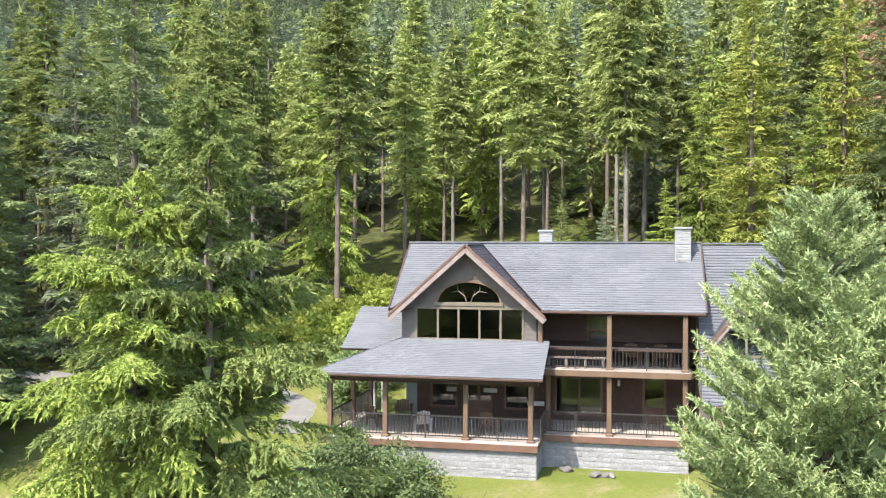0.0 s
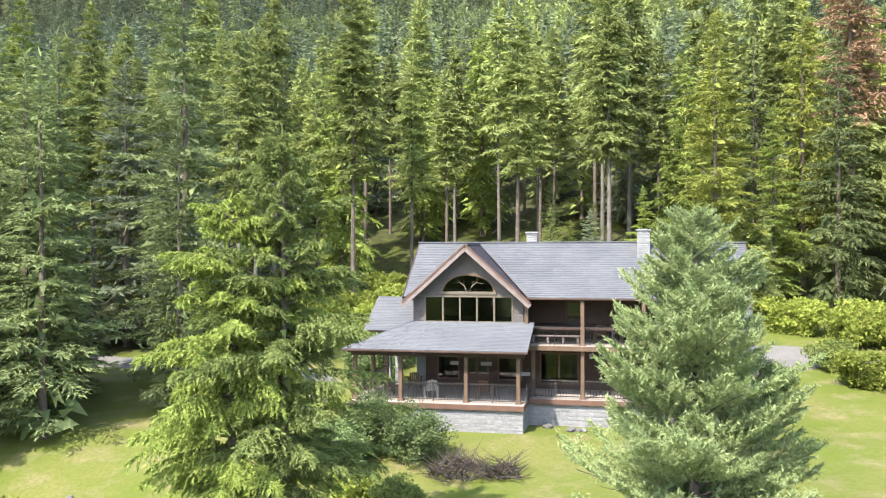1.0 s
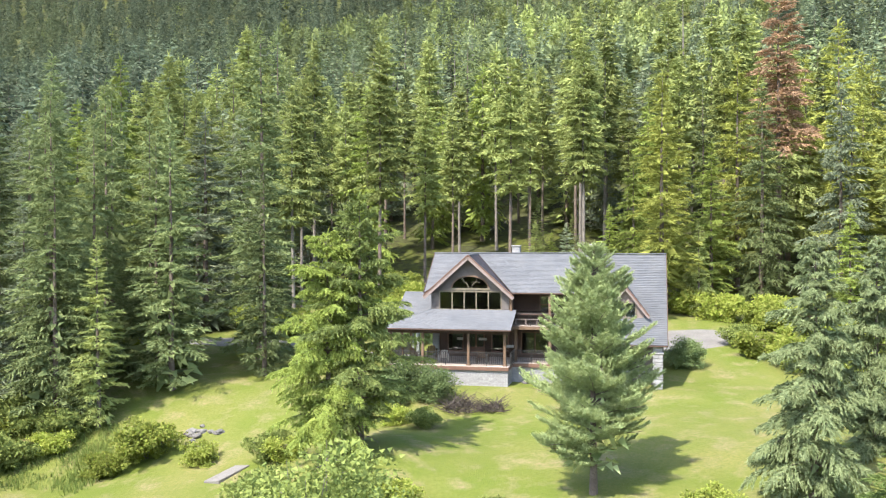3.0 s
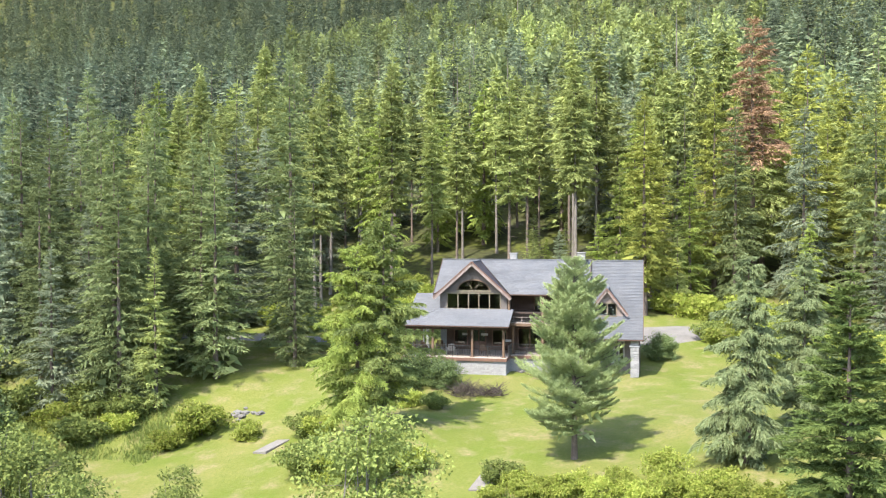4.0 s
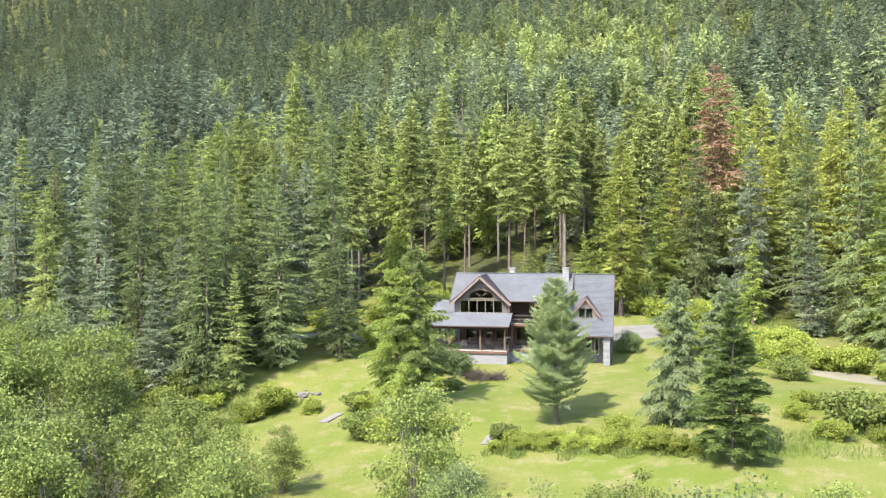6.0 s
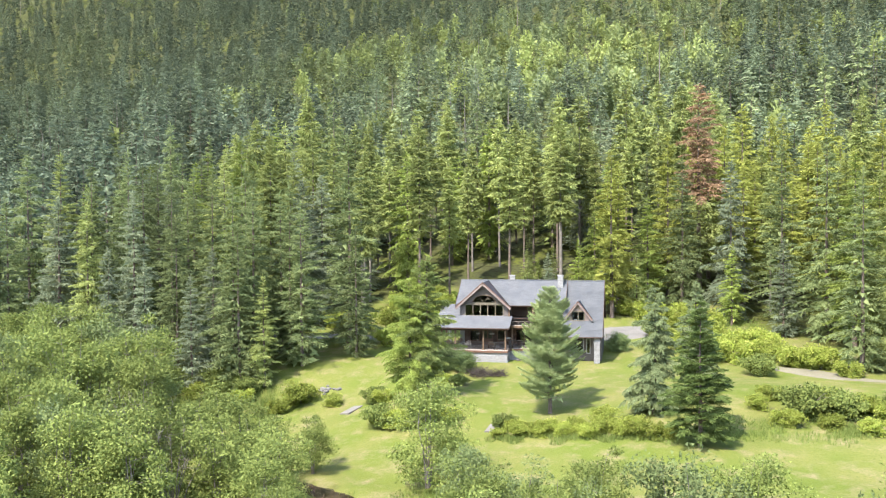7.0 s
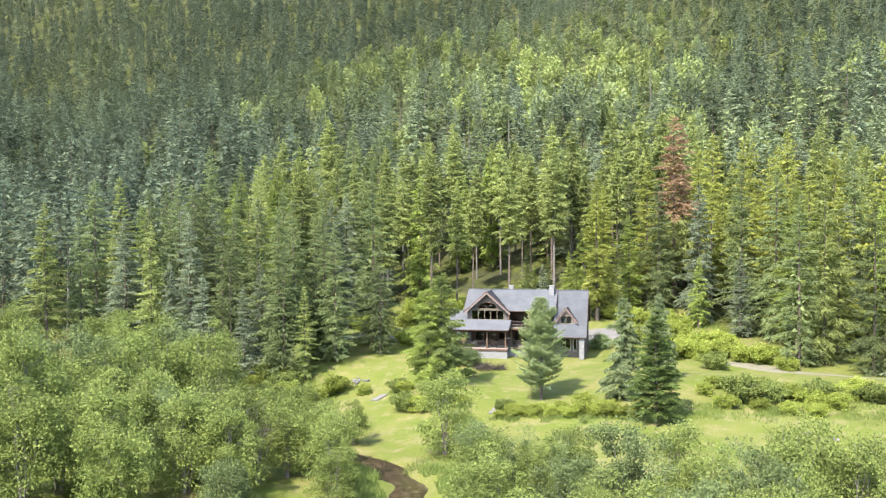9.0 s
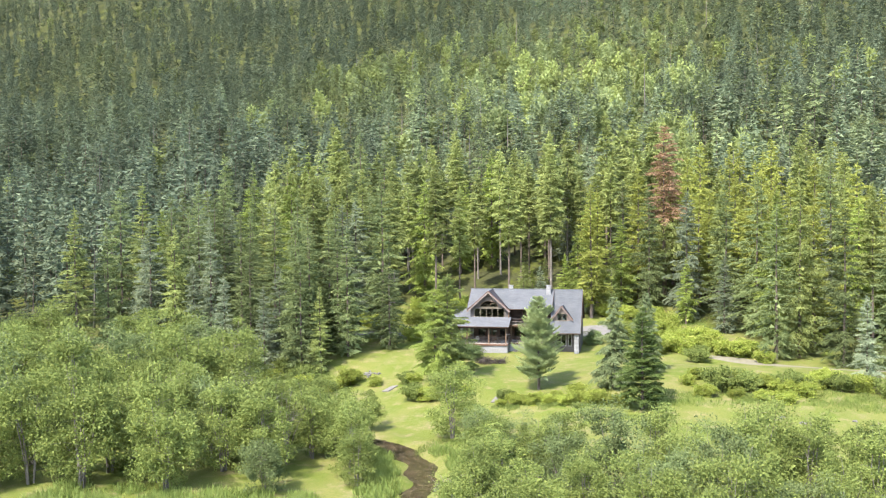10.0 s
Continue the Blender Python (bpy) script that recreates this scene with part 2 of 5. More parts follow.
xs = np.concatenate([np.linspace(-1500, -130, 24), np.linspace(-125, 95, 190), np.linspace(110, 1500, 24)])
ys = np.concatenate([np.linspace(-900, -100, 14), np.linspace(-95, 70, 150), np.linspace(75, 400, 60), np.linspace(430, 1100, 20)])
gx, gy = np.meshgrid(xs, ys)
gv = np.stack([gx, gy, ground_height(gx, gy)], -1).reshape(-1, 3)
nx, ny = len(xs), len(ys)
i0 = (np.arange(ny - 1)[:, None] * nx + np.arange(nx - 1)[None]).ravel()
gf = np.stack([i0, i0 + 1, i0 + nx + 1, i0 + nx], -1)
me = array_mesh("ground", gv, gf, [M_GROUND])
me.attributes.new("forest", "FLOAT", "POINT").data.foreach_set("value", forest_share(gx, gy).ravel().astype(np.float32))
me.polygons.foreach_set("use_smooth", [True] * len(me.polygons))
tagged(link_part("ground", me), "mown yellow-green lawn rising into a wooded hillside", "ground", kind="structure")


def gz(x, y):
    return float(ground_height(x, y))


def draped(name, centre, widths, mat, lift, label, category):
    """A strip laid on the ground along a line of (x, y)."""
    pts = []
    for (ax, ay), (bx, by) in zip(centre, centre[1:]):
        k = max(2, int(math.hypot(bx - ax, by - ay) / 1.5))
        pts += [(ax + (bx - ax) * i / k, ay + (by - ay) * i / k) for i in range(k)]
    pts.append(centre[-1])
    rnd = random.Random(5)
    rows = []
    for i, (x, y) in enumerate(pts):
        x2, y2 = pts[min(i + 1, len(pts) - 1)]
        x1, y1 = pts[max(i - 1, 0)]
        d = Vector((x2 - x1, y2 - y1)).normalized()
        s = i / (len(pts) - 1) * (len(widths) - 1)
        w = widths[int(s)] + (widths[min(int(s) + 1, len(widths) - 1)] - widths[int(s)]) * (s - int(s))
        w *= rnd.uniform(0.85, 1.15)
        rows.append([(x - d.y * w * q, y + d.x * w * q) for q in (-0.5, -0.3, -0.1, 0.1, 0.3, 0.5)])
    v = [(x, y, gz(x, y) + lift - (0.05 if j in (0, 5) else 0)) for r in rows for j, (x, y) in enumerate(r)]
    f = [(i * 6 + j, i * 6 + j + 1, i * 6 + j + 7, i * 6 + j + 6) for i in range(len(rows) - 1) for j in range(5)]
    ob = link_part(name, array_mesh(name, v, f, [mat]))
    return tagged(ob, label, category, kind="structure")


draped("driveway", [(-70, 16), (-45, 14), (-28, 12.5), (-16.5, 12), (-13.5, 9.5), (-12.8, 5)], [3.5, 4, 4, 3.4, 2, 1.2], M_GRAVEL, 0.05, "pale gravel driveway between the dark conifers", "driveway")
draped("gravel_yard", [(8, 15), (13, 17.5), (19, 20)], [6, 7, 4], M_GRAVEL, 0.05, "pale gravel yard behind the house", "driveway")
draped("gravel_track", [(30, 1.5), (33, -0.5), (38, -4), (47, -9), (60, -13)], [2.5, 3.2, 1.6, 1.8, 1.2], M_DIRT, 0.05, "worn tan dirt track at the edge of the lawn", "track")
wy = np.linspace(-400, -35, 420)
wv = [(creek_x(y) + q, y, -5.28) for y in wy for q in (-2.6, 2.6)]
me = array_mesh("creek", wv, [(2 * i, 2 * i + 1, 2 * i + 3, 2 * i + 2) for i in range(len(wy) - 1)], [M_WATER])
tagged(link_part("creek", me), "shallow brown creek between grassy banks", "water", kind="structure")


# ---- foliage as arrays ----
def unit(v):
    return v / np.maximum(np.linalg.norm(v, axis=-1, keepdims=True), 1e-6)


def spikes(base, way, length, width, rng, lie=0.5):
    """Needle sprays: a slim triangle from base along way."""
    up = np.array([0, 0, 1.0]) + rng.normal(0, lie, base.shape)
    way = unit(way)
    side = unit(np.cross(way, up)) * width[:, None] * 0.5
    v = np.stack([base + side, base + way * length[:, None], base - side], 1).reshape(-1, 3)
    return v, np.arange(len(v)).reshape(-1, 3)


def halved(mesh):
    """Four-cornered faces cut into triangles."""
    v, f = mesh
    return v, np.concatenate([f[:, [0, 1, 2]], f[:, [0, 2, 3]]])


def inner_sprays(rng, h, r, bare, power, count, size):
    """Broad shaded sprays close round the trunk."""
    u = bare + (0.96 - bare) * rng.random(count) ** 1.3
    rad = 0.5 * r * ((1 - u) / (1 - bare)) ** power * rng.random(count)
    az = rng.uniform(0, 6.28, count)
    out = np.stack([np.cos(az), np.sin(az), 0 * az], -1)
    base = out * rad[:, None]
    base[:, 2] = u * h
    ln = size * rng.uniform(0.6, 1.2, count) * (0.35 + 0.65 * (1 - u))
    return spikes(base, out + rng.normal(0, 0.5, out.shape) - np.array([0, 0, 0.4]), ln, ln * 0.6, rng, 1.5)


def join(*meshes):
    vs, fs, k = [], [], 0
    for v, f in meshes:
        vs.append(np.asarray(v, float).reshape(-1, 3))
        fs.append(np.asarray(f, int) + k)
        k += len(vs[-1])
    return np.concatenate(vs), np.concatenate(fs)


def tube(points, radii, sides=6):
    p, r = np.asarray(points, float), np.asarray(radii, float)
    d = unit(np.gradient(p, axis=0))
    ref = np.where(np.abs(d[:, 2:3]) > 0.9, np.array([[1.0, 0, 0]]), np.array([[0, 0, 1.0]]))
    a = unit(np.cross(d, ref))
    b = np.cross(d, a)
    t = np.linspace(0, 2 * math.pi, sides, endpoint=False)
    ring = p[:, None] + r[:, None, None] * (np.cos(t)[None, :, None] * a[:, None] + np.sin(t)[None, :, None] * b[:, None])
    f = [(i * sides + j, i * sides + (j + 1) % sides, (i + 1) * sides + (j + 1) % sides, (i + 1) * sides + j) for i in range(len(p) - 1) for j in range(sides)]
    return ring.reshape(-1, 3), np.array(f)


def trunk_arrays(rng, h, r, sides=7, lean=0.01):
    z = np.array([-0.4, 0.3, 0.12 * h, 0.35 * h, 0.6 * h, 0.8 * h, 0.98 * h])
    drift = np.cumsum(rng.normal(0, lean * h * 0.15, (7, 2)), 0)
    drift[:2] = 0
    rad = r * np.array([1.35, 1.1, 0.9, 0.7, 0.45, 0.24, 0.04])
    return tube(np.column_stack([drift, z]), rad, sides)


def conifer_arrays(rng, h, r, bare=0.12, whorls=22, per=7, twigs=12, needles=3, nlen=0.7, nwid=0.16, rise=0.1, droop=0.35, hang=0.25, power=0.8, ragged=0.2, limbs=True, lo=0.0, hi=1.0, fan=0.42, spread=0.35, core=150, uneven=0.3, tips=0.0):
    """The crown of a conifer: boughs in whorls, twigs fanned along each bough, needle sprays along each twig; and its limbs."""
    u = bare + (1 - bare) * ((np.arange(whorls) + 0.5) / whorls) ** 0.92
    u = np.repeat(u, per) + rng.normal(0, uneven * (1 - bare) / whorls, whorls * per)
    u = np.clip(u, bare, 0.985)
    keep = (u >= lo) & (u < hi) & (rng.random(len(u)) > 0.1)
    u = u[keep]
    az = rng.uniform(0, 2 * math.pi, len(u))
    rel = (1 - u) / (1 - bare)
    lobes = 1 + 0.14 * np.sin(az * 3 + u * 17) + 0.1 * np.sin(az * 2 - u * 31)
    length = r * rel ** power * rng.uniform(1 - ragged * 1.6, 1 + ragged, len(u)) * lobes * np.minimum(1, 0.62 + 2.2 * (u - bare)) + 0.22
    out = np.stack([np.cos(az), np.sin(az), 0 * az], -1)
    across = np.stack([-np.sin(az), np.cos(az), 0 * az], -1)
    lift = rise + 0.55 * (1 - rel) + rng.normal(0, 0.07, len(u))
    # twigs along the boughs
    k = np.maximum(3, (twigs * (0.1 + 0.9 * length / r)).astype(int))
    b = np.repeat(np.arange(len(u)), k)
    first = np.cumsum(k) - k
    s = 0.16 + 0.84 * ((np.arange(len(b)) - first[b]) + rng.random(len(b))) / k[b]
    hand = np.where((np.arange(len(b)) - first[b]) % 2 == 0, 1.0, -1.0)
    hand = np.where(s > 0.93, rng.normal(0, 0.25, len(b)), hand)
    rad = s * length[b]
    root = out[b] * rad[:, None]
    root[:, 2] = u[b] * h + lift[b] * rad - droop * rad ** 2 / (length[b] + 0.3) + tips * rad * np.maximum(0, s - 0.6)
    tl = (fan * length[b] * np.clip(1.12 - s, 0.12, 1) ** 0.75 + 0.35 * nlen) * rng.uniform(0.7, 1.25, len(b))
    aim = out[b] * (0.55 + 0.35 * s)[:, None] + across[b] * (hand * (0.9 - 0.3 * s))[:, None]
    aim[:, 2] += 0.5 * lift[b] - droop * 0.8 * s + tips * s - hang * rng.uniform(0.3, 1.0, len(b))
    aim = unit(aim + rng.normal(0, 0.14, aim.shape))
    # needle sprays along the twigs
    t = np.repeat(np.arange(len(b)), needles)
    q = (np.tile(np.arange(needles), len(b)) + rng.random(len(t))) / needles
    pos = root[t] + aim[t] * (q * tl[t])[:, None]
    pos[:, 2] -= 0.5 * hang * q * q * tl[t]
    way = aim[t] + rng.normal(0, spread, pos.shape)
    way[:, 2] -= 0.4 * hang * q
    small = 0.4 + 0.6 * np.minimum(1, length[b][t] / (0.5 * r))
    ln = nlen * rng.uniform(0.65, 1.3, len(t)) * small
    crown = spikes(pos - unit(way) * (0.25 * ln)[:, None], way, ln, nwid * ln / nlen * rng.uniform(0.8, 1.25, len(t)), rng, 0.8)
    if hi >= 1:
        top = h * np.linspace(0.93, 1.0, 10)
        stem = np.column_stack([np.zeros(10), np.zeros(10), top])
        crown = join(crown, spikes(stem, rng.normal(0, 0.35, (10, 3)) + np.array([0, 0, 0.8]), np.full(10, 0.035 * h), np.full(10, 0.007 * h), rng, 2.0))
    if core:
        crown = join(crown, inner_sprays(rng, h, r, max(bare, lo), power, core, 1.4 if nlen > 0.35 else 0.8))
    wood = []
    if limbs:
        for i in range(0, len(u), 2 if limbs == 2 else 1):
            d = np.array([0.0, 0.5, 0.95]) * length[i]
            pts = out[i] * d[:, None]
            pts[:, 2] = u[i] * h + lift[i] * d - droop * d ** 2 / (length[i] + 0.3)
            wood.append(tube(pts, np.array([0.035, 0.02, 0.006]) * (0.5 + length[i] / 3), 3))
    return crown, (join(*wood) if wood else None)


def dead_twigs(rng, h, bare, n, reach=1.4):
    """Dry lower branches."""
    out = []
    for _ in range(n):
        z, a, L = h * rng.uniform(0.06, bare + 0.08), rng.uniform(0, 6.28), rng.uniform(0.4, 1) * reach
        d = np.array([math.cos(a), math.sin(a), rng.uniform(-0.5, 0.1)])
        p = np.array([[0, 0, z]]) + d * np.array([[0], [0.5], [1.0]]) * L
        p[2, 2] -= 0.2 * L
        out.append(tube(p, [0.03, 0.018, 0.005], 3))
    return join(*out)


def conifer(name, label, seed, h, r, mat, bark=None, trunk=None, twigs_dry=0, category="conifer tree", red_top=0, **kw):
    rng = np.random.default_rng(seed)
    bark = bark or M_BARK
    tree = empty(name)
    crown, limbs = conifer_arrays(rng, h, r, hi=1 - red_top, **kw)
    link_part("crown", array_mesh("crown", *crown, [mat]), tree)
    if red_top:
        red, limbs2 = conifer_arrays(rng, h, r * 0.9, lo=1 - red_top, **kw)
        link_part("crown", array_mesh("crown", *red, [M_DEAD]), tree, "dry red-brown upper crown")
        limbs = join(limbs, limbs2) if limbs is not None and limbs2 is not None else limbs
    wood = [trunk_arrays(rng, h, trunk or 0.012 * h + 0.05)]
    if limbs is not None:
        wood.append(limbs)
    if twigs_dry:
        wood.append(dead_twigs(rng, h, kw.get("bare", 0.12), twigs_dry))
    link_part("trunk", array_mesh("trunk", *join(*wood), [bark]), tree)
    return tagged(tree, label, category)


def place(tree, x, y, turn=0.0, scale=1.0, sink=0.05):
    tree.matrix_basis = Matrix.LocRotScale((x, y, gz(x, y) - sink), Euler((0, 0, turn)), (scale,) * 3)
    return tree


def clone(tree, x, y, turn, scale, tall=1.0, group="", label=""):
    tree_copy = copy_thing(tree, Matrix.Identity(4))
    tree_copy.matrix_basis = Matrix.LocRotScale((x, y, gz(x, y) - 0.05), Euler((0, 0, turn)), (scale, scale, scale * tall))
    if group or label:
        tagged(tree_copy, label, group=group)
    return tree_copy


def broadleaf_arrays(rng, h, r, stems=4, clumps=50, leaves=60, leaf=0.22, low=0.2, flare=0.55, size=0.2):
    """Stems, limbs and leaf clumps of a deciduous tree or shrub."""
    wood, tips = [], []
    for i in range(stems):
        a = rng.uniform(0, 6.28)
        top = np.array([math.cos(a) * r * flare * rng.uniform(0.3, 1), math.sin(a) * r * flare * rng.uniform(0.3, 1), h * rng.uniform(0.7, 0.95)])
        t = np.linspace(0, 1, 6)[:, None]
        foot = np.array([math.cos(a), math.sin(a), 0]) * 0.06 * r
        p = foot + (top - foot) * np.hstack([t ** 1.4, t ** 1.4, t]) + rng.normal(0, 0.02 * h, (6, 3)) * t * (1 - t) * 3
        p[0, 2] = -0.3
        wood.append(tube(p, 0.014 * h * np.array([1, 0.85, 0.65, 0.45, 0.25, 0.06]) / math.sqrt(stems) * 1.5, 5))
        for _ in range(max(3, clumps // stems)):
            s = rng.uniform(low, 1.0)
            j = min(4, int(s * 5))
            q = p[j] + (p[j + 1] - p[j]) * (s * 5 - j)
            b = rng.uniform(0, 6.28)
            wide = r * rng.uniform(0.25, 1.0) * math.sin(math.pi * min(0.95, 0.22 + 0.68 * s)) * 0.85
            e = q + np.array([math.cos(b) * wide, math.sin(b) * wide, rng.uniform(0.0, 0.5) * wide])
            tips.append(e)
            if len(tips) % 2:
                wood.append(tube(np.array([q, (q + e) / 2 + [0, 0, 0.08 * wide], e]), [0.02, 0.012, 0.004], 3))
    tips = np.array(tips)
    c = np.repeat(np.arange(len(tips)), leaves)
    blob = rng.normal(0, 1, (len(c), 3))
    blob = unit(blob) * rng.random((len(c), 1)) ** 0.45
    sizes = size * r * rng.uniform(0.6, 1.4, len(tips))
    pos = tips[c] + blob * sizes[c][:, None] * np.array([1.15, 1.15, 0.8])
    pos[:, 2] = np.maximum(pos[:, 2], 0.1)
    way = blob + rng.normal(0, 0.6, blob.shape) + np.array([0, 0, -0.15])
    ln = leaf * rng.uniform(0.6, 1.35, len(c))
    return spikes(pos, way, ln, ln * 0.85, rng, 1.2), join(*wood)


def broadleaf(name, label, seed, h, r, mat, category="deciduous tree", bark=None, **kw):
    rng = np.random.default_rng(seed)
    tree = empty(name)
    crown, wood = broadleaf_arrays(rng, h, r, **kw)
    link_part("crown" if h > 3 else "foliage", array_mesh("crown", *crown, [mat]), tree)
    link_part("trunk" if h > 3 else "stem", array_mesh("trunk", *wood, [bark or M_BARK_PALE]), tree)
    return tagged(tree, label, category)




# ---- the house ----
house = tagged(empty("house"), "two-storey timber lodge with grey shingle roofs, porch and stone base", "house")


def shingle_slope(name, eave_a, eave_b, top_a, top_b, parent, mat=None, course=0.16, tab=0.5, seed=1, label=""):
    """A roof plane in overlapping courses: eave corners a, b and top corners a, b."""
    g = random.Random(seed)
    ea, eb, ta, tb = (Vector(v) for v in (eave_a, eave_b, top_a, top_b))
    n = (eb - ea).cross((ta + tb) / 2 - (ea + eb) / 2).normalized()
    if n.z < 0:
        n = -n
    rows = max(3, int(((ta + tb) / 2 - (ea + eb) / 2).length / course))
    v, f = [], []

    def at(s, t):
        return ea.lerp(ta, t).lerp(eb.lerp(tb, t), s)

    for i in range(rows):
        t0, t1 = i / rows, min(1, (i + 1.25) / rows)
        width = (at(1, t0) - at(0, t0)).length
        k = max(1, int(width / tab))
        cuts = [0] + sorted((j + g.uniform(-0.3, 0.3)) / k for j in range(1, k)) + [1]
        for a, b in zip(cuts, cuts[1:]):
            lift = 0.04 + g.uniform(0, 0.018)
            down = -g.uniform(0, 0.1) / rows
            c = len(v)
            v += [at(a, t0 + down) + n * lift, at(b, t0 + down) + n * lift, at(b, t1) + n * 0.008, at(a, t1) + n * 0.008, at(a, t0 + down), at(b, t0 + down)]
            f += [(c, c + 1, c + 2, c + 3), (c + 4, c + 5, c + 1, c)]
    me = array_mesh(name, [tuple(q) for q in v], f, [mat or M_SHINGLE])
    return link_part(name, me, parent, label)


def roof_deck(bm, corners, thick):
    """The boards below a roof plane."""
    top = [Vector(c) for c in corners]
    n = (top[1] - top[0]).cross(top[2] - top[1]).normalized()
    if n.z < 0:
        n = -n
    a = [bm.verts.new(c - n * 0.004) for c in top]
    b = [bm.verts.new(c - n * thick) for c in top]
    bm.faces.new(a)
    bm.faces.new(b[::-1])
    for i in range(len(a)):
        j = (i + 1) % len(a)
        bm.faces.new((a[i], b[i], b[j], a[j]))


def plane_roof(label, slopes, seed, mat=None, thick=0.1):
    bm = bmesh.new()
    for ea, eb, ta, tb in slopes:
        roof_deck(bm, [ea, eb, tb, ta] if (Vector(ta) - Vector(tb)).length > 0.05 else [ea, eb, ta], thick)
    roof = part("roof", bm, M_LOG, house, label)
    for i, (ea, eb, ta, tb) in enumerate(slopes):
        shingle_slope("shingles", ea, eb, ta, tb, roof, mat, seed=seed + i)
    return roof


RY, RZ = 6.04, 9.52
plane_roof("long grey shingle main roof", [((0.0, 2.2, 6.66), (6.74, 2.2, 6.66), (-3.28, RY, RZ), (6.74, RY, RZ)), ((-6.75, 2.2, 6.66), (-6.6, 2.2, 6.66), (-6.75, RY, RZ), (-3.28, RY, RZ)), ((6.74, 9.9, 6.66), (-6.75, 9.9, 6.66), (6.74, RY, RZ), (-6.75, RY, RZ))], 1)
plane_roof("lower grey shingle wing roof", [((6.5, 0.6, 3.15), (11.25, 0.6, 3.15), (6.5, RY, RZ - 0.06), (11.25, RY, RZ - 0.06)), ((11.25, 10.4, 4.6), (6.5, 10.4, 4.6), (11.25, RY, RZ - 0.06), (6.5, RY, RZ - 0.06))], 11)
GX, GW, GZ0, GZ1, GY = -3.28, 3.34, 6.46, 9.44, 1.92
plane_roof("reddish shingle gable roof", [((GX - GW, RY, GZ0), (GX - GW, GY, GZ0), (GX, RY, GZ1), (GX, GY, GZ1)), ((GX + GW, GY, GZ0), (GX + GW, RY, GZ0), (GX, GY, GZ1), (GX, RY, GZ1))], 21, M_SHINGLE_RED)
plane_roof("hipped grey shingle porch roof", [((-9.3, -0.42, 4.12), (0.3, -0.42, 4.12), (-6.2, 2.62, 5.33), (0.3, 2.62, 5.33)), ((-9.3, 8.4, 4.12), (-9.3, -0.42, 4.12), (-6.2, 8.4, 5.33), (-6.2, 2.62, 5.33))], 31)
plane_roof("small grey shingle side roof", [((-9.2, 2.9, 4.75), (-6.4, 2.9, 4.75), (-9.2, 6.0, 6.42), (-6.4, 6.0, 6.42)), ((-6.4, 9.1, 4.75), (-9.2, 9.1, 4.75), (-6.4, 6.0, 6.42), (-9.2, 6.0, 6.42))], 41)
DX, DW, DZ0, DZ1, DY = 8.3, 1.62, 5.2, 7.25, 1.75
plane_roof("small dormer roof", [((DX - DW, 4.6, DZ0), (DX - DW, DY, DZ0), (DX, 4.6, DZ1), (DX, DY, DZ1)), ((DX + DW, DY, DZ0), (DX + DW, 4.6, DZ0), (DX, DY, DZ1), (DX, 4.6, DZ1))], 51)

# ridge caps and bargeboards
for a, b in (((-6.78, RY, RZ + 0.05), (6.77, RY, RZ + 0.05)), ((6.78, RY, RZ), (11.28, RY, RZ)), ((GX, GY - 0.02, GZ1 + 0.04), (GX, RY - 0.2, GZ1 + 0.02)), ((DX, DY - 0.02, DZ1 + 0.04), (DX, 4.0, DZ1 + 0.03))):
    bm = bmesh.new()
    beam(bm, a, b, 0.26, 0.06)
    part("ridge_cap", bm, M_SHINGLE, house)
for cx, w, z0, z1, y, k in ((GX, GW, GZ0, GZ1, GY, 0.26), (DX, DW, DZ0, DZ1, DY, 0.2)):
    for s in (-1, 1):
        bm = bmesh.new()
        slope = Vector((s * w, 0, z0 - z1)).normalized()
        down = Vector((0, 0, -k * 0.55))
        beam(bm, Vector((cx, y - 0.03, z1 - 0.02)) + down, Vector((cx + s * w, y - 0.03, z0 - 0.02)) + down + slope * 0.12, 0.07, k)
        part("bargeboard", bm, M_BARGE, house, "weathered pinkish-brown bargeboard")
        bm = bmesh.new()
        beam(bm, Vector((cx, y - 0.05, z1 + 0.02)), Vector((cx + s * w, y - 0.05, z0 + 0.02)) + slope * 0.14, 0.1, 0.09)
        part("rake_trim", bm, M_TRIM, house)
for x, y0, z0, y1, z1 in ((-6.75, 2.15, 6.6, RY, RZ - 0.05), (6.76, 2.15, 6.6, RY, RZ - 0.05), (11.27, 0.55, 3.1, RY, RZ - 0.1)):
    bm = bmesh.new()
    beam(bm, (x, y0, z0), (x, y1, z1), 0.05, 0.22)
    part("bargeboard", bm, M_LOG, house, "dark bargeboard")
for x0, x1, y, z in ((-0.1, 6.74, 2.17, 6.58), (-9.32, 0.32, -0.46, 4.03), (6.76, 11.25, 0.56, 3.06)):
    part("gutter", boxes((x0, x1, y - 0.05, y + 0.05, z - 0.02, z + 0.08), bevel=0.02), M_LOG, house, "dark brown eave gutter")
part("gutter", boxes((-9.4, -9.28, -0.4, 8.4, 4.0, 4.1), bevel=0.02), M_LOG, house)

# walls
WY = 5.4
gable_foot, wall_t = 5.1, 0.2


def slope_z(x):
    return GZ1 - 0.2 - abs(x - GX) * (GZ1 - GZ0) / GW


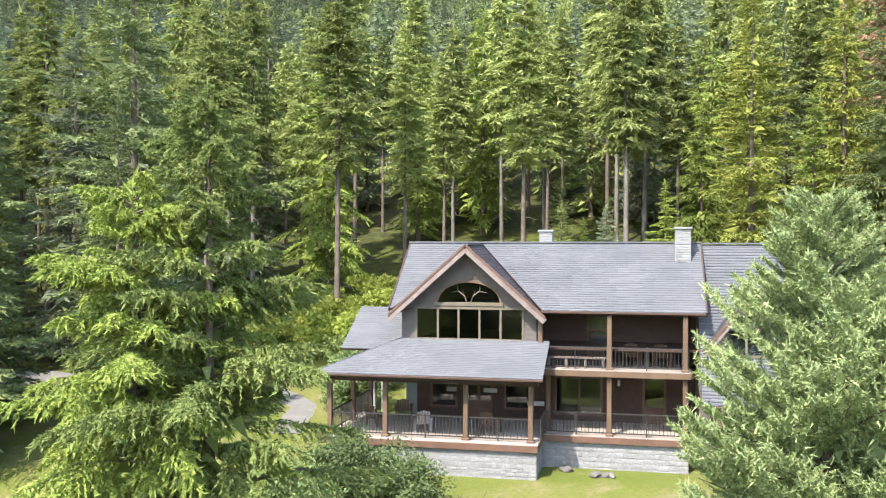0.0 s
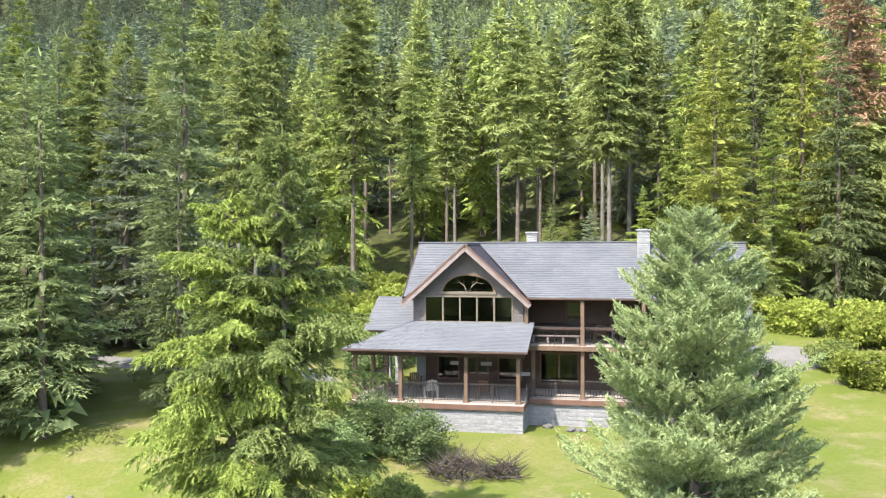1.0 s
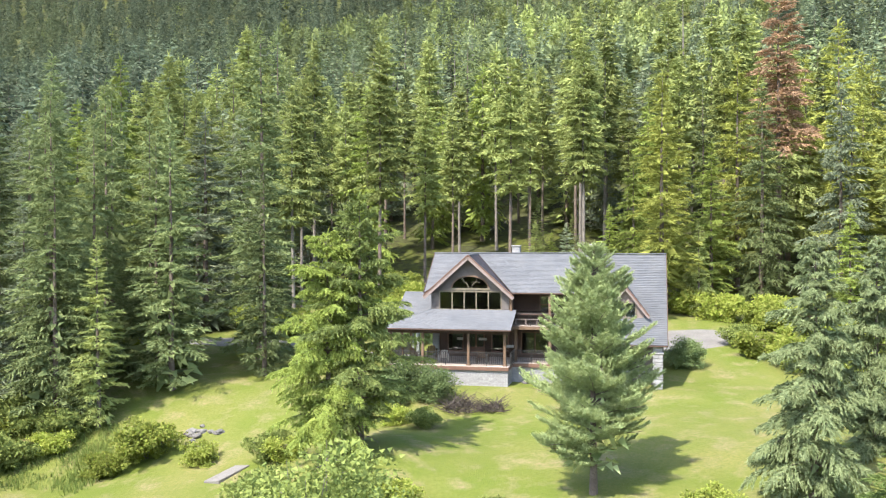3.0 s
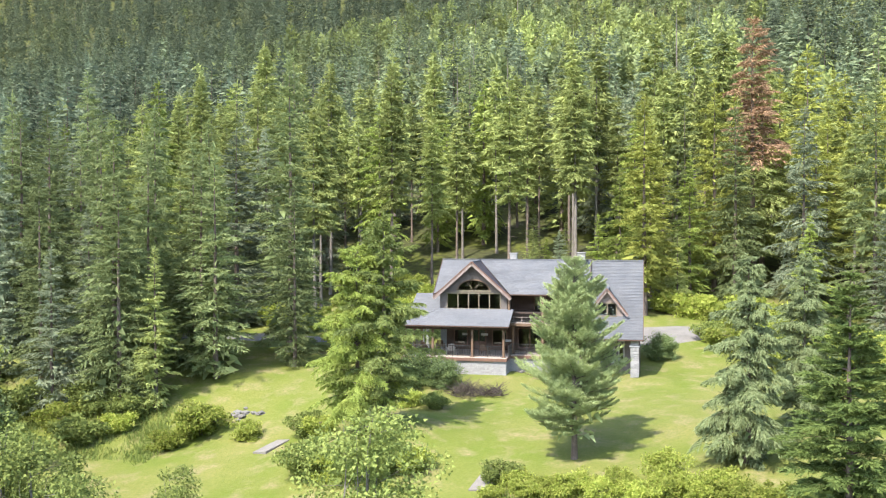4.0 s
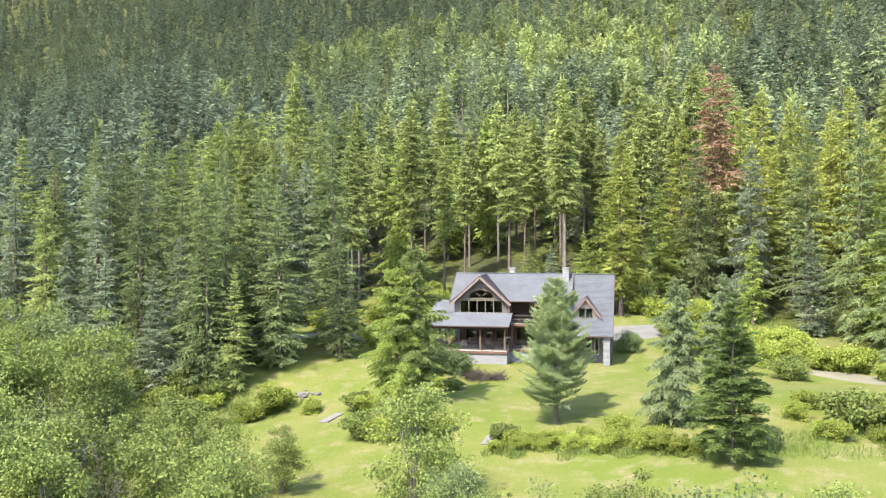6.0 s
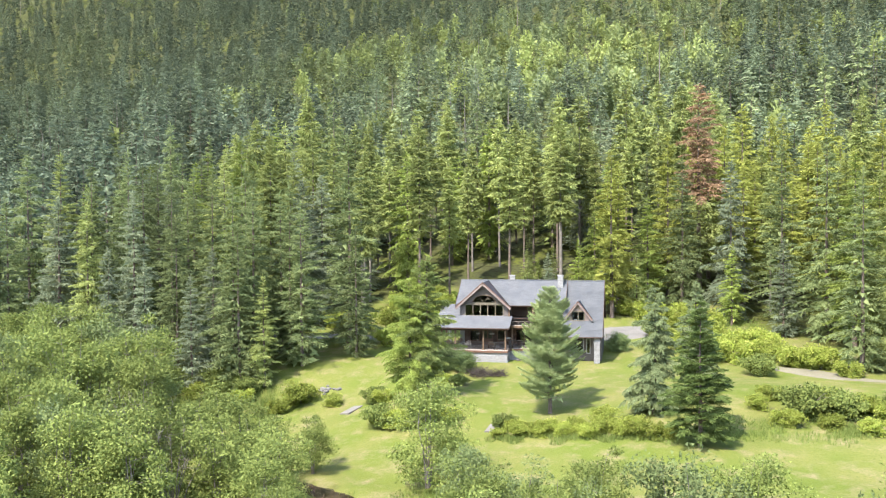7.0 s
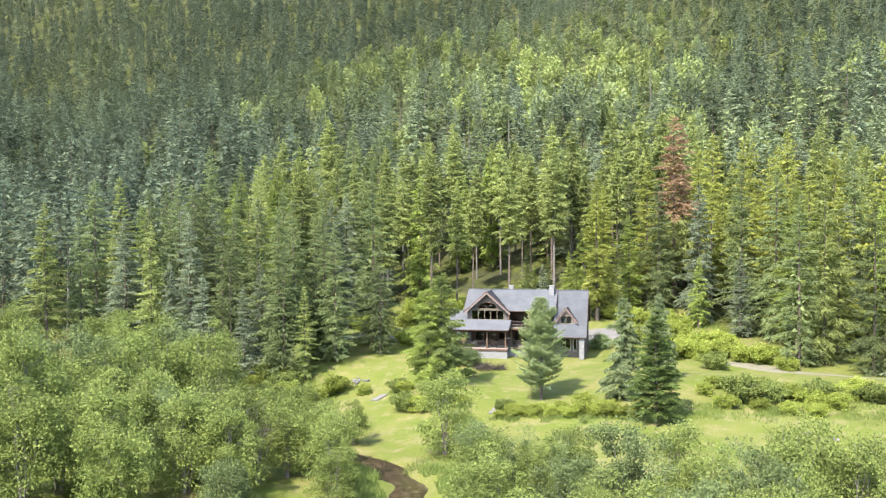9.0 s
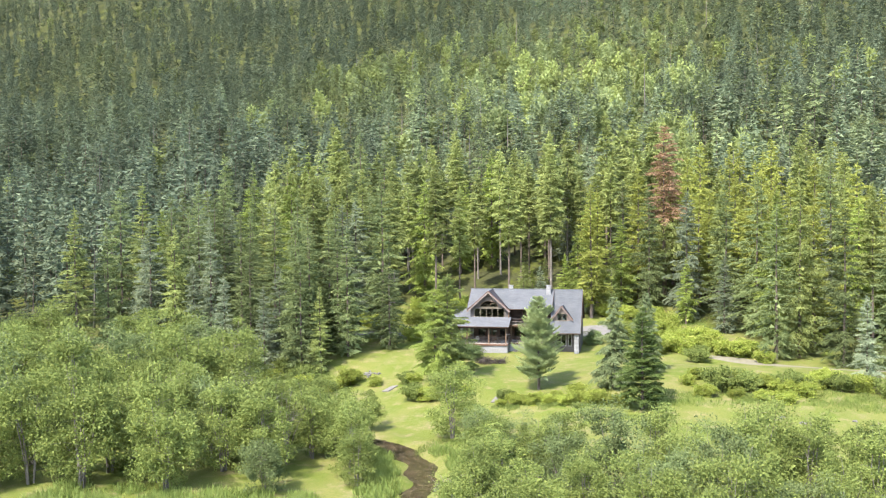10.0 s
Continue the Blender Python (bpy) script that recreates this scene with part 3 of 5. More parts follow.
bm = bmesh.new()
x0, x1 = -6.26, -0.29
prism(bm, [(x0, gable_foot), (x1, gable_foot), (x1, 5.36), (x0, 5.36)], 2.6, 2.6 + wall_t)
prism(bm, [(x0, 5.36), (-5.56, 5.36), (-5.56, 6.64), (x0, 6.55)], 2.6, 2.6 + wall_t)
prism(bm, [(-0.91, 5.36), (x1, 5.36), (x1, 6.55), (-0.91, 6.64)], 2.6, 2.6 + wall_t)
AX, AW, AZ, AH = -3.25, 1.4, 6.92, 0.92
cols = np.linspace(x0 + 0.05, x1 - 0.05, 49)
for a, b in zip(cols, cols[1:]):
    za, zb = slope_z(a), slope_z(b)
    lo = 6.64
    m = (a + b) / 2
    if abs(m - AX) < AW:
        prism(bm, [(a, lo), (b, lo), (b, AZ), (a, AZ)], 2.6, 2.6 + wall_t)
        arch = lambda x: AZ + AH * math.sqrt(max(0, 1 - ((x - AX) / AW) ** 2))
        prism(bm, [(a, arch(a)), (b, arch(b)), (b, zb), (a, za)], 2.6, 2.6 + wall_t)
    elif za > lo:
        prism(bm, [(a, lo), (b, lo), (b, max(zb, lo + 0.01)), (a, max(za, lo + 0.01))], 2.6, 2.6 + wall_t)
bmesh.ops.remove_doubles(bm, verts=bm.verts, dist=0.001)
part("wall", bm, M_SIDING, house, "grey-brown gable wall with lap siding")
# lap boards on the gable wall
for i in range(6):
    z = 5.15 + i * 0.22
    for a, b in ((x0 - 0.01, -5.62), (-0.85, x1 + 0.01)):
        bm = bmesh.new()
        prism(bm, [(a, z), (b, z), (b, z + 0.2), (a, z + 0.2)], 2.572, 2.598)
        part("siding_board", bm, M_SIDING, house)
for i in range(11):
    z = 6.98 + i * 0.2
    hw = (GZ1 - 0.28 - z - 0.2) * GW / (GZ1 - GZ0)
    gap = AW * math.sqrt(max(0, 1 - ((z - AZ) / (AH + 0.12)) ** 2)) + 0.14 if z < AZ + AH + 0.1 else 0
    for s in (-1, 1):
        a, b = GX + s * gap, GX + s * max(hw, 0)
        if abs(b - a) > 0.12 and hw > gap:
            bm = bmesh.new()
            prism(bm, [(min(a, b), z), (max(a, b), z), (max(a, b), z + 0.185), (min(a, b), z + 0.185)], 2.572, 2.598)
            part("siding_board", bm, M_SIDING, house)
for dims in ((-6.26, -6.06, 2.8, 9.6, 5.1, 6.75), (-0.49, -0.29, 2.8, WY - 0.1, 5.1, 6.6)):
    part("wall", boxes(dims), M_SIDING, house)
# upper and lower walls behind the porch and balcony, with openings
def wall_with_openings(name, xa, xb, za, zb, y, holes, mat, label=""):
    bm = bmesh.new()
    cuts = sorted({xa, xb, *[h[0] for h in holes], *[h[1] for h in holes]})
    for a, b in zip(cuts, cuts[1:]):
        inside = [h for h in holes if h[0] <= a and h[1] >= b]
        z = za
        for h in sorted(inside, key=lambda q: q[2]):
            if h[2] > z:
                box(bm, a, b, y, y + 0.2, z, h[2])
            z = h[3]
        if z < zb:
            box(bm, a, b, y, y + 0.2, z, zb)
    bmesh.ops.remove_doubles(bm, verts=bm.verts, dist=0.001)
    return part(name, bm, mat, house, label)


wall_with_openings("wall", -6.26, 6.5, 1.2, 3.95, WY, [(-5.5, -4.4, 1.9, 3.4), (-3.9, -2.7, 1.41, 3.5), (-2.0, -0.8, 1.9, 3.4), (0.35, 2.35, 1.75, 3.35), (4.3, 5.15, 1.41, 3.45)], M_LOG, "dark-stained log wall under the porch")
wall_with_openings("wall", -0.29, 6.5, 4.1, 6.9, WY, [(1.8, 2.65, 4.2, 6.2)], M_LOG, "dark-stained wall behind the balcony")
for dims in ((-6.26, -6.06, WY + 0.2, 9.4, -0.2, 5.1), (-6.26, 11.0, 9.4, 9.6, -0.2, 6.7), (10.8, 11.0, 2.7, 9.4, -0.3, 4.4), (6.5, 6.7, 2.7, WY, -0.3, 5.4), (6.5, 6.7, WY, 9.4, -0.3, 6.8)):
    part("wall", boxes(dims), M_SIDING, house)
wall_with_openings("wall", 6.7, 10.8, -0.3, 5.4, 2.7, [(7.4, 8.8, 1.0, 2.7), (9.3, 9.62, 1.0, 2.7)], M_SIDING, "shaded wing wall below the eave")
prism_side = [(2.7, 4.4), (2.7, 5.3), (RY, RZ - 0.3), (9.6, 5.2), (9.6, 4.4)]
for x, outline in ((10.8, prism_side), (6.52, prism_side), (-6.45, [(2.7, 6.6), (RY, RZ - 0.22), (9.5, 6.6)])):
    bm = bmesh.new()
    a = [bm.verts.new((x, y, z)) for y, z in outline]
    b = [bm.verts.new((x + 0.2, y, z)) for y, z in outline]
    bm.faces.new(a)
    bm.faces.new(b[::-1])
    for i in range(len(a)):
        bm.faces.new((a[i], b[i], b[(i + 1) % len(a)], a[(i + 1) % len(a)]))
    part("gable_end", bm, M_SIDING, house)
for dims in ((-6.06, 6.5, WY + 0.2, 9.4, 1.15, 1.4), (-6.06, 6.5, 2.8, 9.4, 4.96, 5.06)):
    part("floor_slab", boxes(dims), M_LOG, house)
for dims in ((-9.1, 0.1, -0.2, 8.2, 3.9, 3.96), (0.2, 6.5, 2.5, WY, 6.5, 6.56)):
    part("porch_ceiling", boxes(dims), M_LOG, house, "dark board ceiling over the porch")
for dims in ((-7.1, -6.3, 6.6, 6.8, 1.2, 4.8), (-9.0, -7.1, 6.6, 6.8, 3.98, 4.8), (-9.0, -8.75, 8.75, 9.0, -0.4, 4.8), (-9.0, -8.75, 6.8, 7.05, -0.4, 3.96)):
    part("wall", boxes(dims), M_PALE, house, "pale side wall behind the porch")
# dormer wall
bm = bmesh.new()
dz = lambda x: DZ1 - 0.18 - abs(x - DX) * (DZ1 - DZ0) / DW
for a, b in zip(np.linspace(DX - 1.3, DX + 1.3, 14), np.linspace(DX - 1.3, DX + 1.3, 14)[1:]):
    m = (a + b) / 2
    lo = 4.3
    if abs(m - DX) < 0.72:
        prism(bm, [(a, lo), (b, lo), (b, 4.95), (a, 4.95)], 2.1, 2.3)
        lo = 6.0
    prism(bm, [(a, lo), (b, lo), (b, dz(b)), (a, dz(a))], 2.1, 2.3)
part("dormer_wall", bm, M_BARGE, house, "pale brown dormer wall")


# windows and doors
def window(x0, x1, z0, z1, y, cols, rows=1, mat=None, name="window", bar=0.09, label=""):
    w = empty(name)
    w.parent = house
    mat = mat or M_FRAME
    bm = boxes((x0 - 0.1, x0, y - 0.06, y + 0.12, z0 - 0.1, z1 + 0.1), (x1, x1 + 0.1, y - 0.06, y + 0.12, z0 - 0.1, z1 + 0.1), (x0, x1, y - 0.06, y + 0.12, z1, z1 + 0.1), (x0, x1, y - 0.1, y + 0.12, z0 - 0.1, z0))
    for i in range(1, cols):
        x = x0 + (x1 - x0) * i / cols
        box(bm, x - bar / 2, x + bar / 2, y - 0.05, y + 0.1, z0, z1)
    for i in range(1, rows):
        z = z0 + (z1 - z0) * i / rows
        box(bm, x0, x1, y - 0.045, y + 0.09, z - bar / 3, z + bar / 3)
    part("window_frame", bm, mat, w)
    for i in range(cols):
        a, b = x0 + (x1 - x0) * i / cols, x0 + (x1 - x0) * (i + 1) / cols
        part("pane", boxes((a + 0.005, b - 0.005, y + 0.03, y + 0.04, z0 + 0.005, z1 - 0.005)), M_GLASS, w)
    if label:
        w["label"] = label
    return w


window(-5.56, -0.91, 5.36, 6.64, 2.6, 5, label="band of five dark panes with pale mullions")
window(0.35, 2.35, 1.75, 3.35, WY, 2, mat=M_TRIM)
window(-5.5, -4.4, 1.9, 3.4, WY, 1, mat=M_TRIM)
window(-2.0, -0.8, 1.9, 3.4, WY, 1, mat=M_TRIM)
window(7.4, 8.8, 1.0, 2.7, 2.7, 2, mat=M_WHITE)
window(9.3, 9.62, 1.0, 2.7, 2.7, 1, mat=M_WHITE)
window(DX - 0.7, DX + 0.7, 4.98, 5.98, 2.1, 2)
for x0_, x1_, z0_, z1_ in ((4.3, 5.15, 1.41, 3.45), (1.8, 2.65, 4.2, 6.2), (-3.9, -2.7, 1.41, 3.5)):
    d = window(x0_, x1_, z0_ + 0.1, z1_, WY, 1 if x1_ - x0_ < 1 else 2, 3 if z0_ > 4 else 1, M_TRIM, "door", 0.14, "red-brown glazed door")
    part("door_handle", boxes((x1_ - 0.2, x1_ - 0.1, WY - 0.1, WY - 0.04, z0_ + 1.0, z0_ + 1.04)), M_IRON, d)
    part("door_panel", boxes((x0_ + 0.01, x1_ - 0.01, WY + 0.0, WY + 0.06, z0_ + 0.1, z0_ + 0.75)), M_TRIM, d)
arch_win = empty("arched_window")
arch_win.parent = house
arch_win["label"] = "wide half-round window with carved antler shape"
ts = np.linspace(0, math.pi, 25)
bm = bmesh.new()
for a, b in zip(ts, ts[1:]):
    p = lambda t, k: (AX + (AW + k) * math.cos(t), AZ + (AH + k) * math.sin(t))
    prism(bm, [p(a, -0.03), p(b, -0.03), p(b, 0.07), p(a, 0.07)], 2.54, 2.72)
part("window_frame", bm, M_POST, arch_win)
part("window_sill", boxes((AX - AW - 0.14, AX + AW + 0.14, 2.52, 2.72, AZ - 0.14, AZ + 0.02), bevel=0.01), M_FRAME, arch_win)
bm = bmesh.new()
prism(bm, [(AX + AW * math.cos(t), AZ + AH * math.sin(t)) for t in ts], 2.64, 2.65)
part("pane", bm, M_GLASS, arch_win)
for s in (-1, 1):
    q = [np.array([AX + s * v[0], 2.6, AZ + v[1]]) for v in ((0.1, 0.05), (0.2, 0.3), (0.45, 0.5), (0.8, 0.45))]
    twig = [tube(np.array(q), [0.035, 0.03, 0.025, 0.012], 5)]
    for i in (1, 2):
        twig.append(tube(np.array([q[i], q[i] + [s * 0.06, 0, 0.14], q[i] + [s * 0.02, 0, 0.27]]), [0.02, 0.016, 0.006], 4))
    link_part("antler_ornament", array_mesh("antler", *join(*twig), [M_FRAME]), arch_win)

# decks, fascia, posts and rails
def deck(xa, xb, ya, yb, top, name="deck"):
    d = part(name, boxes((xa + 0.03, xb - 0.03, ya + 0.03, yb, top - 0.24, top - 0.03)), M_LOG, house)
    k = int((yb - ya) / 0.14)
    for i in range(k):
        y = ya + 0.0 + i * 0.14
        part("deck_board", boxes((xa, xb, y, y + 0.132, top - 0.028, top)), M_DECK, d)
    return d


deck(-9.0, 0.05, -0.12, WY, 1.41)
deck(0.06, 6.1, 2.15, WY, 1.41)
deck(-0.2, 6.15, 2.15, WY, 4.2, "balcony_deck")
for dims in ((-9.02, 0.07, -0.17, -0.12, 1.13, 1.385), (0.03, 0.08, -0.12, 2.1, 1.13, 1.385), (-9.06, -9.01, -0.17, WY, 1.13, 1.385), (0.08, 6.14, 2.09, 2.14, 1.13, 1.385)):
    part("fascia", boxes(dims), M_TRIM, house, "red-brown deck fascia")
for dims in ((-0.2, 6.2, 2.06, 2.14, 3.93, 4.17), (6.15, 6.22, 2.06, WY, 3.93, 4.17)):
    part("fascia", boxes(dims), M_POST, house, "brown timber balcony beam")
for x, y, z0, z1 in ((-8.85, 0.35, 1.41, 3.92), (-6.4, 0.35, 1.41, 3.92), (-2.95, 0.35, 1.41, 3.92), (-0.26, 0.35, 1.41, 3.92), (-8.8, 6.2, 1.41, 3.92), (-8.8, 3.4, 1.41, 3.92), (2.82, 2.35, 1.41, 3.95), (5.92, 2.35, 1.41, 3.95), (2.82, 2.35, 4.2, 6.5), (5.92, 2.35, 4.2, 6.5), (-0.1, 2.45, 4.2, 6.4), (0.2, 2.9, 1.41, 3.95)):
    post = part("post", boxes((x - 0.1, x + 0.1, y - 0.1, y + 0.1, z0, z1), bevel=0.02), M_POST, house)
    part("post_foot", boxes((x - 0.16, x + 0.16, y - 0.16, y + 0.16, z0, z0 + 0.1), bevel=0.015), M_POST, post)
for dims in ((-9.05, 0.05, 0.22, 0.48, 3.72, 3.9), (-8.95, -8.69, 0.5, 8.0, 3.72, 3.9)):
    part("beam", boxes(dims), M_LOG, house, "dark beam along the porch eave")

bal = boxes((-0.011, 0.011, -0.011, 0.011, 0.0, 0.82))
bal_me = bpy.data.meshes.new("baluster")
bal.to_mesh(bal_me)
bal.free()
bal_me.materials.append(M_IRON)


def railing(ax, ay, bx, by, z):
    bm = bmesh.new()
    for dz_ in (0.12, 0.94):
        beam(bm, (ax, ay, z + dz_), (bx, by, z + dz_), 0.05, 0.045)
    L = math.hypot(bx - ax, by - ay)
    for s in (0.0, 0.5, 1.0):
        x, y = ax + (bx - ax) * s, ay + (by - ay) * s
        box(bm, x - 0.025, x + 0.025, y - 0.025, y + 0.025, z, z + 1.0)
    r = part("railing", bm, M_IRON, house, "dark metal railing")
    k = int(L / 0.145)
    for i in range(1, k):
        ob = link_part("baluster", bal_me, r)
        ob.location = (ax + (bx - ax) * i / k, ay + (by - ay) * i / k, z + 0.12)


for ax, ay, bx, by, z in ((-8.75, 0.35, -6.5, 0.35, 1.41), (-6.3, 0.35, -3.05, 0.35, 1.41), (-2.85, 0.35, -0.36, 0.35, 1.41), (-8.85, 0.5, -8.85, 3.3, 1.41), (-8.85, 3.5, -8.85, 6.1, 1.41), (0.12, 0.6, 0.12, 2.2, 1.41), (0.15, 2.35, 2.72, 2.35, 1.41), (2.92, 2.35, 5.8, 2.35, 1.41), (0.05, 2.3, 2.72, 2.3, 4.2), (2.92, 2.3, 5.8, 2.3, 4.2), (6.05, 2.4, 6.05, WY, 4.2)):
    railing(ax, ay, bx, by, z)

# stonework: a mortar core with stones laid on its faces
def stone_mesh(seed):
    g = random.Random(seed)
    bm = bmesh.new()
    bmesh.ops.create_cube(bm, size=1.0)
    bmesh.ops.bevel(bm, geom=list(bm.edges), offset=0.1, segments=1, affect="EDGES")
    for v in bm.verts:
        v.co += Vector((g.uniform(-0.05, 0.05), g.uniform(-0.1, 0.1), g.uniform(-0.06, 0.06)))
    bmesh.ops.recalc_face_normals(bm, faces=bm.faces)
    m = bpy.data.meshes.new("stone")
    bm.to_mesh(m)
    bm.free()
    m.materials.append(M_STONE)
    return m


STONES = [stone_mesh(i) for i in range(6)]


def stone_face(parent, a, b, z0, z1, seed, course=0.17, long=0.36):
    """Courses of stones on an upright face from a to b."""
    g = random.Random(seed)
    a, b = Vector((*a, 0)), Vector((*b, 0))
    d = (b - a).normalized()
    angle = math.atan2(d.y, d.x)
    L, z = (b - a).length, z0
    while z < z1 - 0.05:
        h = min(g.uniform(0.6, 1.45) * course, z1 - z)
        s = 0.0
        while s < L - 0.04:
            w = min(g.uniform(0.35, 1.6) * long, L - s)
            if L - s - w < 0.12:
                w = L - s
            c = a + d * (s + w / 2)
            ob = link_part("stone", STONES[g.randrange(6)], parent)
            ob.location = (c.x, c.y, z + h / 2)
            ob.rotation_euler = (0, 0, angle)
            ob.scale = (w - 0.012 - g.uniform(0, 0.02), 0.07 + g.uniform(0, 0.035), h - 0.015 - g.uniform(0, 0.03))
            s += w
        z += h


base = part("foundation", boxes((-8.9, 0.012, -0.012, WY, -1.0, 1.13), (-0.1, 6.05, 2.248, WY, -0.6, 1.13)), M_MORTAR, house, "pale rough stone foundation")
stone_face(base, (-8.9, 0.02), (0.0, 0.02), -0.25, 1.12, 1)
stone_face(base, (-0.02, 0.05), (-0.02, 2.25), -0.1, 1.12, 2)
stone_face(base, (0.0, 2.28), (6.05, 2.28), -0.3, 1.12, 3)
for x, y, w, z0, z1 in ((-0.25, 6.5, 0.27, 8.9, 10.15), (5.93, 5.2, 0.3, 8.4, 10.25)):
    ch = part("chimney", boxes((x - w - 0.03, x + w + 0.03, y - w - 0.03, y + w + 0.03, z0, z1 - 0.02)), M_MORTAR, house, "pale stone chimney")
    for p, q in (((x - w, y - w), (x + w, y - w)), ((x + w, y - w), (x + w, y + w)), ((x + w, y + w), (x - w, y + w)), ((x - w, y + w), (x - w, y - w))):
        stone_face(ch, p, q, z0, z1 - 0.1, int(x * 10 + 50), 0.11, 0.4)
    part("chimney_cap", boxes((x - w - 0.1, x + w + 0.1, y - w - 0.1, y + w + 0.1, z1 - 0.1, z1), bevel=0.02), M_STONE, ch)
pil = part("pillar", boxes((10.25, 10.9, 0.88, 1.4, -0.2, 3.1)), M_MORTAR, house, "pale stone corner pillar")
stone_face(pil, (10.22, 0.84), (10.93, 0.84), -0.2, 2.5, 9, 0.24, 0.4)
part("pillar", boxes((6.95, 7.25, 0.88, 1.2, -0.2, 3.2)), M_POST, house)
part("wing_ceiling", boxes((6.7, 11.0, 0.75, 2.7, 3.05, 3.1)), M_LOG, house)
part("pillar_cap", boxes((10.15, 11.0, 0.75, 1.32, 2.5, 2.6), bevel=0.02), M_STONE, pil)

# ---- trees near the house ----
cedar = place(conifer("cedar_tree", "tall cedar with bright drooping sprays on the lawn", 11, 12.6, 3.3, M_CEDAR, bare=0.1, whorls=24, per=8, twigs=54, needles=20, nlen=0.19, nwid=0.052, rise=0.12, droop=0.42, hang=0.6, power=0.5, ragged=0.34, limbs=2, fan=0.34, spread=0.55, uneven=0.9), -7.5, -17.3)
spruce_by_cedar = place(conifer("spruce_tree", "old grey-green spruce beside the cedar, bare at its foot", 12, 14.2, 3.0, M_LAWN_SPRUCE, bare=0.13, whorls=24, per=7, twigs=54, needles=20, nlen=0.19, nwid=0.05, rise=0.14, droop=0.4, hang=0.55, power=0.55, ragged=0.4, limbs=2, fan=0.34, spread=0.55, twigs_dry=26, tips=0.15, uneven=0.9), -5.7, -17.1)
pine = place(conifer("pine_tree", "young silvery-green pine with an airy crown on the lawn", 13, 12.2, 3.1, M_PINE, bare=0.13, whorls=32, per=10, twigs=64, needles=24, nlen=0.155, nwid=0.032, rise=0.22, droop=0.08, hang=-0.2, power=0.64, ragged=0.1, limbs=2, fan=0.45, spread=0.85, tips=0.3, uneven=1.0), 7.2, -20.0)
pale_spruce = place(conifer("spruce_tree", "pale green spruce with hanging branchlets on the lawn", 14, 11.8, 2.55, M_PALE_SPRUCE, bare=0.04, whorls=24, per=8, twigs=46, needles=14, nlen=0.23, nwid=0.065, rise=0.05, droop=0.45, hang=0.6, power=0.66, ragged=0.25, limbs=2, spread=0.4), 17.0, -21.9)
place(conifer("fir_tree", "dense dark green fir in tiers on the lawn", 15, 11.9, 3.0, M_TIER_FIR, bare=0.06, whorls=17, per=14, twigs=50, needles=13, nlen=0.24, nwid=0.07, rise=0.16, droop=0.28, hang=0.02, power=0.8, ragged=0.12, limbs=2, spread=0.3, uneven=0.16), 20.6, -30.6)
clone(pale_spruce, 21.0, -16.0, 2.0, 0.86, 1.05, label="spruce behind the tiered fir, darker and slimmer")

# ---- forest trees that stand nearest, each its own thing ----
FOREST = "forest conifers round the clearing"
TREE_KINDS = [
    (M_SPRUCE, 25, 4.4, 0.035, "spruce_tree", "tall dark green spruce at the forest edge"),
    (M_FIR, 23, 4.0, 0.03, "fir_tree", "tall mid-green fir at the forest edge"),
    (M_FIR, 27, 2.9, 0.42, "spruce_tree", "slender spruce with a bare lower trunk in the forest"),
    (M_FIR, 26, 2.7, 0.46, "fir_tree", "thin-crowned fir with a bare lower trunk in the forest"),
    (M_YELLOW, 23, 3.7, 0.1, "larch_tree", "yellow-green larch among the dark conifers"),
    (M_BLUE, 20, 3.9, 0.04, "spruce_tree", "blue-green spruce branched down to the ground"),
    (M_CEDAR, 21, 3.7, 0.08, "cedar_tree", "bright green cedar with drooping sprays in the forest")]
stock = {}


def forest_tree(k, x, y, s=1.0, tall=1.0, turn=0.0):
    """One forest tree, finer where it stands nearer to the clearing."""
    fine = y < 44
    if (k, fine) in stock:
        return clone(stock[k, fine], x, y, turn, s, tall, FOREST)
    mat, h, r, bare, name, label = TREE_KINDS[k // 2]
    size = dict(whorls=25, per=8, twigs=26, needles=7, nlen=0.42, nwid=0.11, core=220) if fine else dict(whorls=23, per=7, twigs=15, needles=3, nlen=0.8, nwid=0.23, core=160)
    tree = conifer(name, label, 40 + k, h, r, mat, M_BARK_PALE if k in (5, 7) else None, bare=bare, rise=0.05 if k % 2 else 0.14, droop=0.42 if k < 12 else 0.55, hang=(0.2, 0.4)[k % 2], power=(0.8, 0.72)[k % 2], ragged=0.26,
                   limbs=False, uneven=0.45, twigs_dry=22 if bare > 0.25 else 0, trunk=0.24 if bare > 0.25 else 0.3, tips=0.15, **size)
    stock[k, fine] = tree
    tree.matrix_basis = Matrix.LocRotScale((x, y, gz(x, y) - 0.05), Euler((0, 0, turn)), (s, s, s * tall))
    return tagged(tree, group=FOREST)


taken = []
LEFT_EDGE = [(0, -24.8, -3.2, 0.8, 1.0), (1, -31, -3.5, 0.75, 1.1), (10, -36, -10, 0.62, 1.1), (0, -19.3, 1.0, 0.62, 1.05), (1, -40, -6, 0.7, 1.1), (0, -22.2, 6.8, 1.12, 1.0), (1, -30, 2.5, 0.8, 1.05), (0, -29.7, 5.0, 0.9, 1.0), (0, -27, -1.5, 0.72, 1.05), (2, -27.5, -8.6, 0.55, 1.04), (0, -30.4, -9.2, 0.76, 1.0), (1, -31.5, -7.8, 0.9, 1.05), (10, -35, -6.5, 0.7, 1.1), (1, -33, 1, 0.85, 1.1), (0, -39, 2, 0.85, 1.1), (10, -45, -5, 0.6, 1.1), (11, -52, -2, 0.6, 1.2), (0, -46, 4, 0.9, 1.0)]
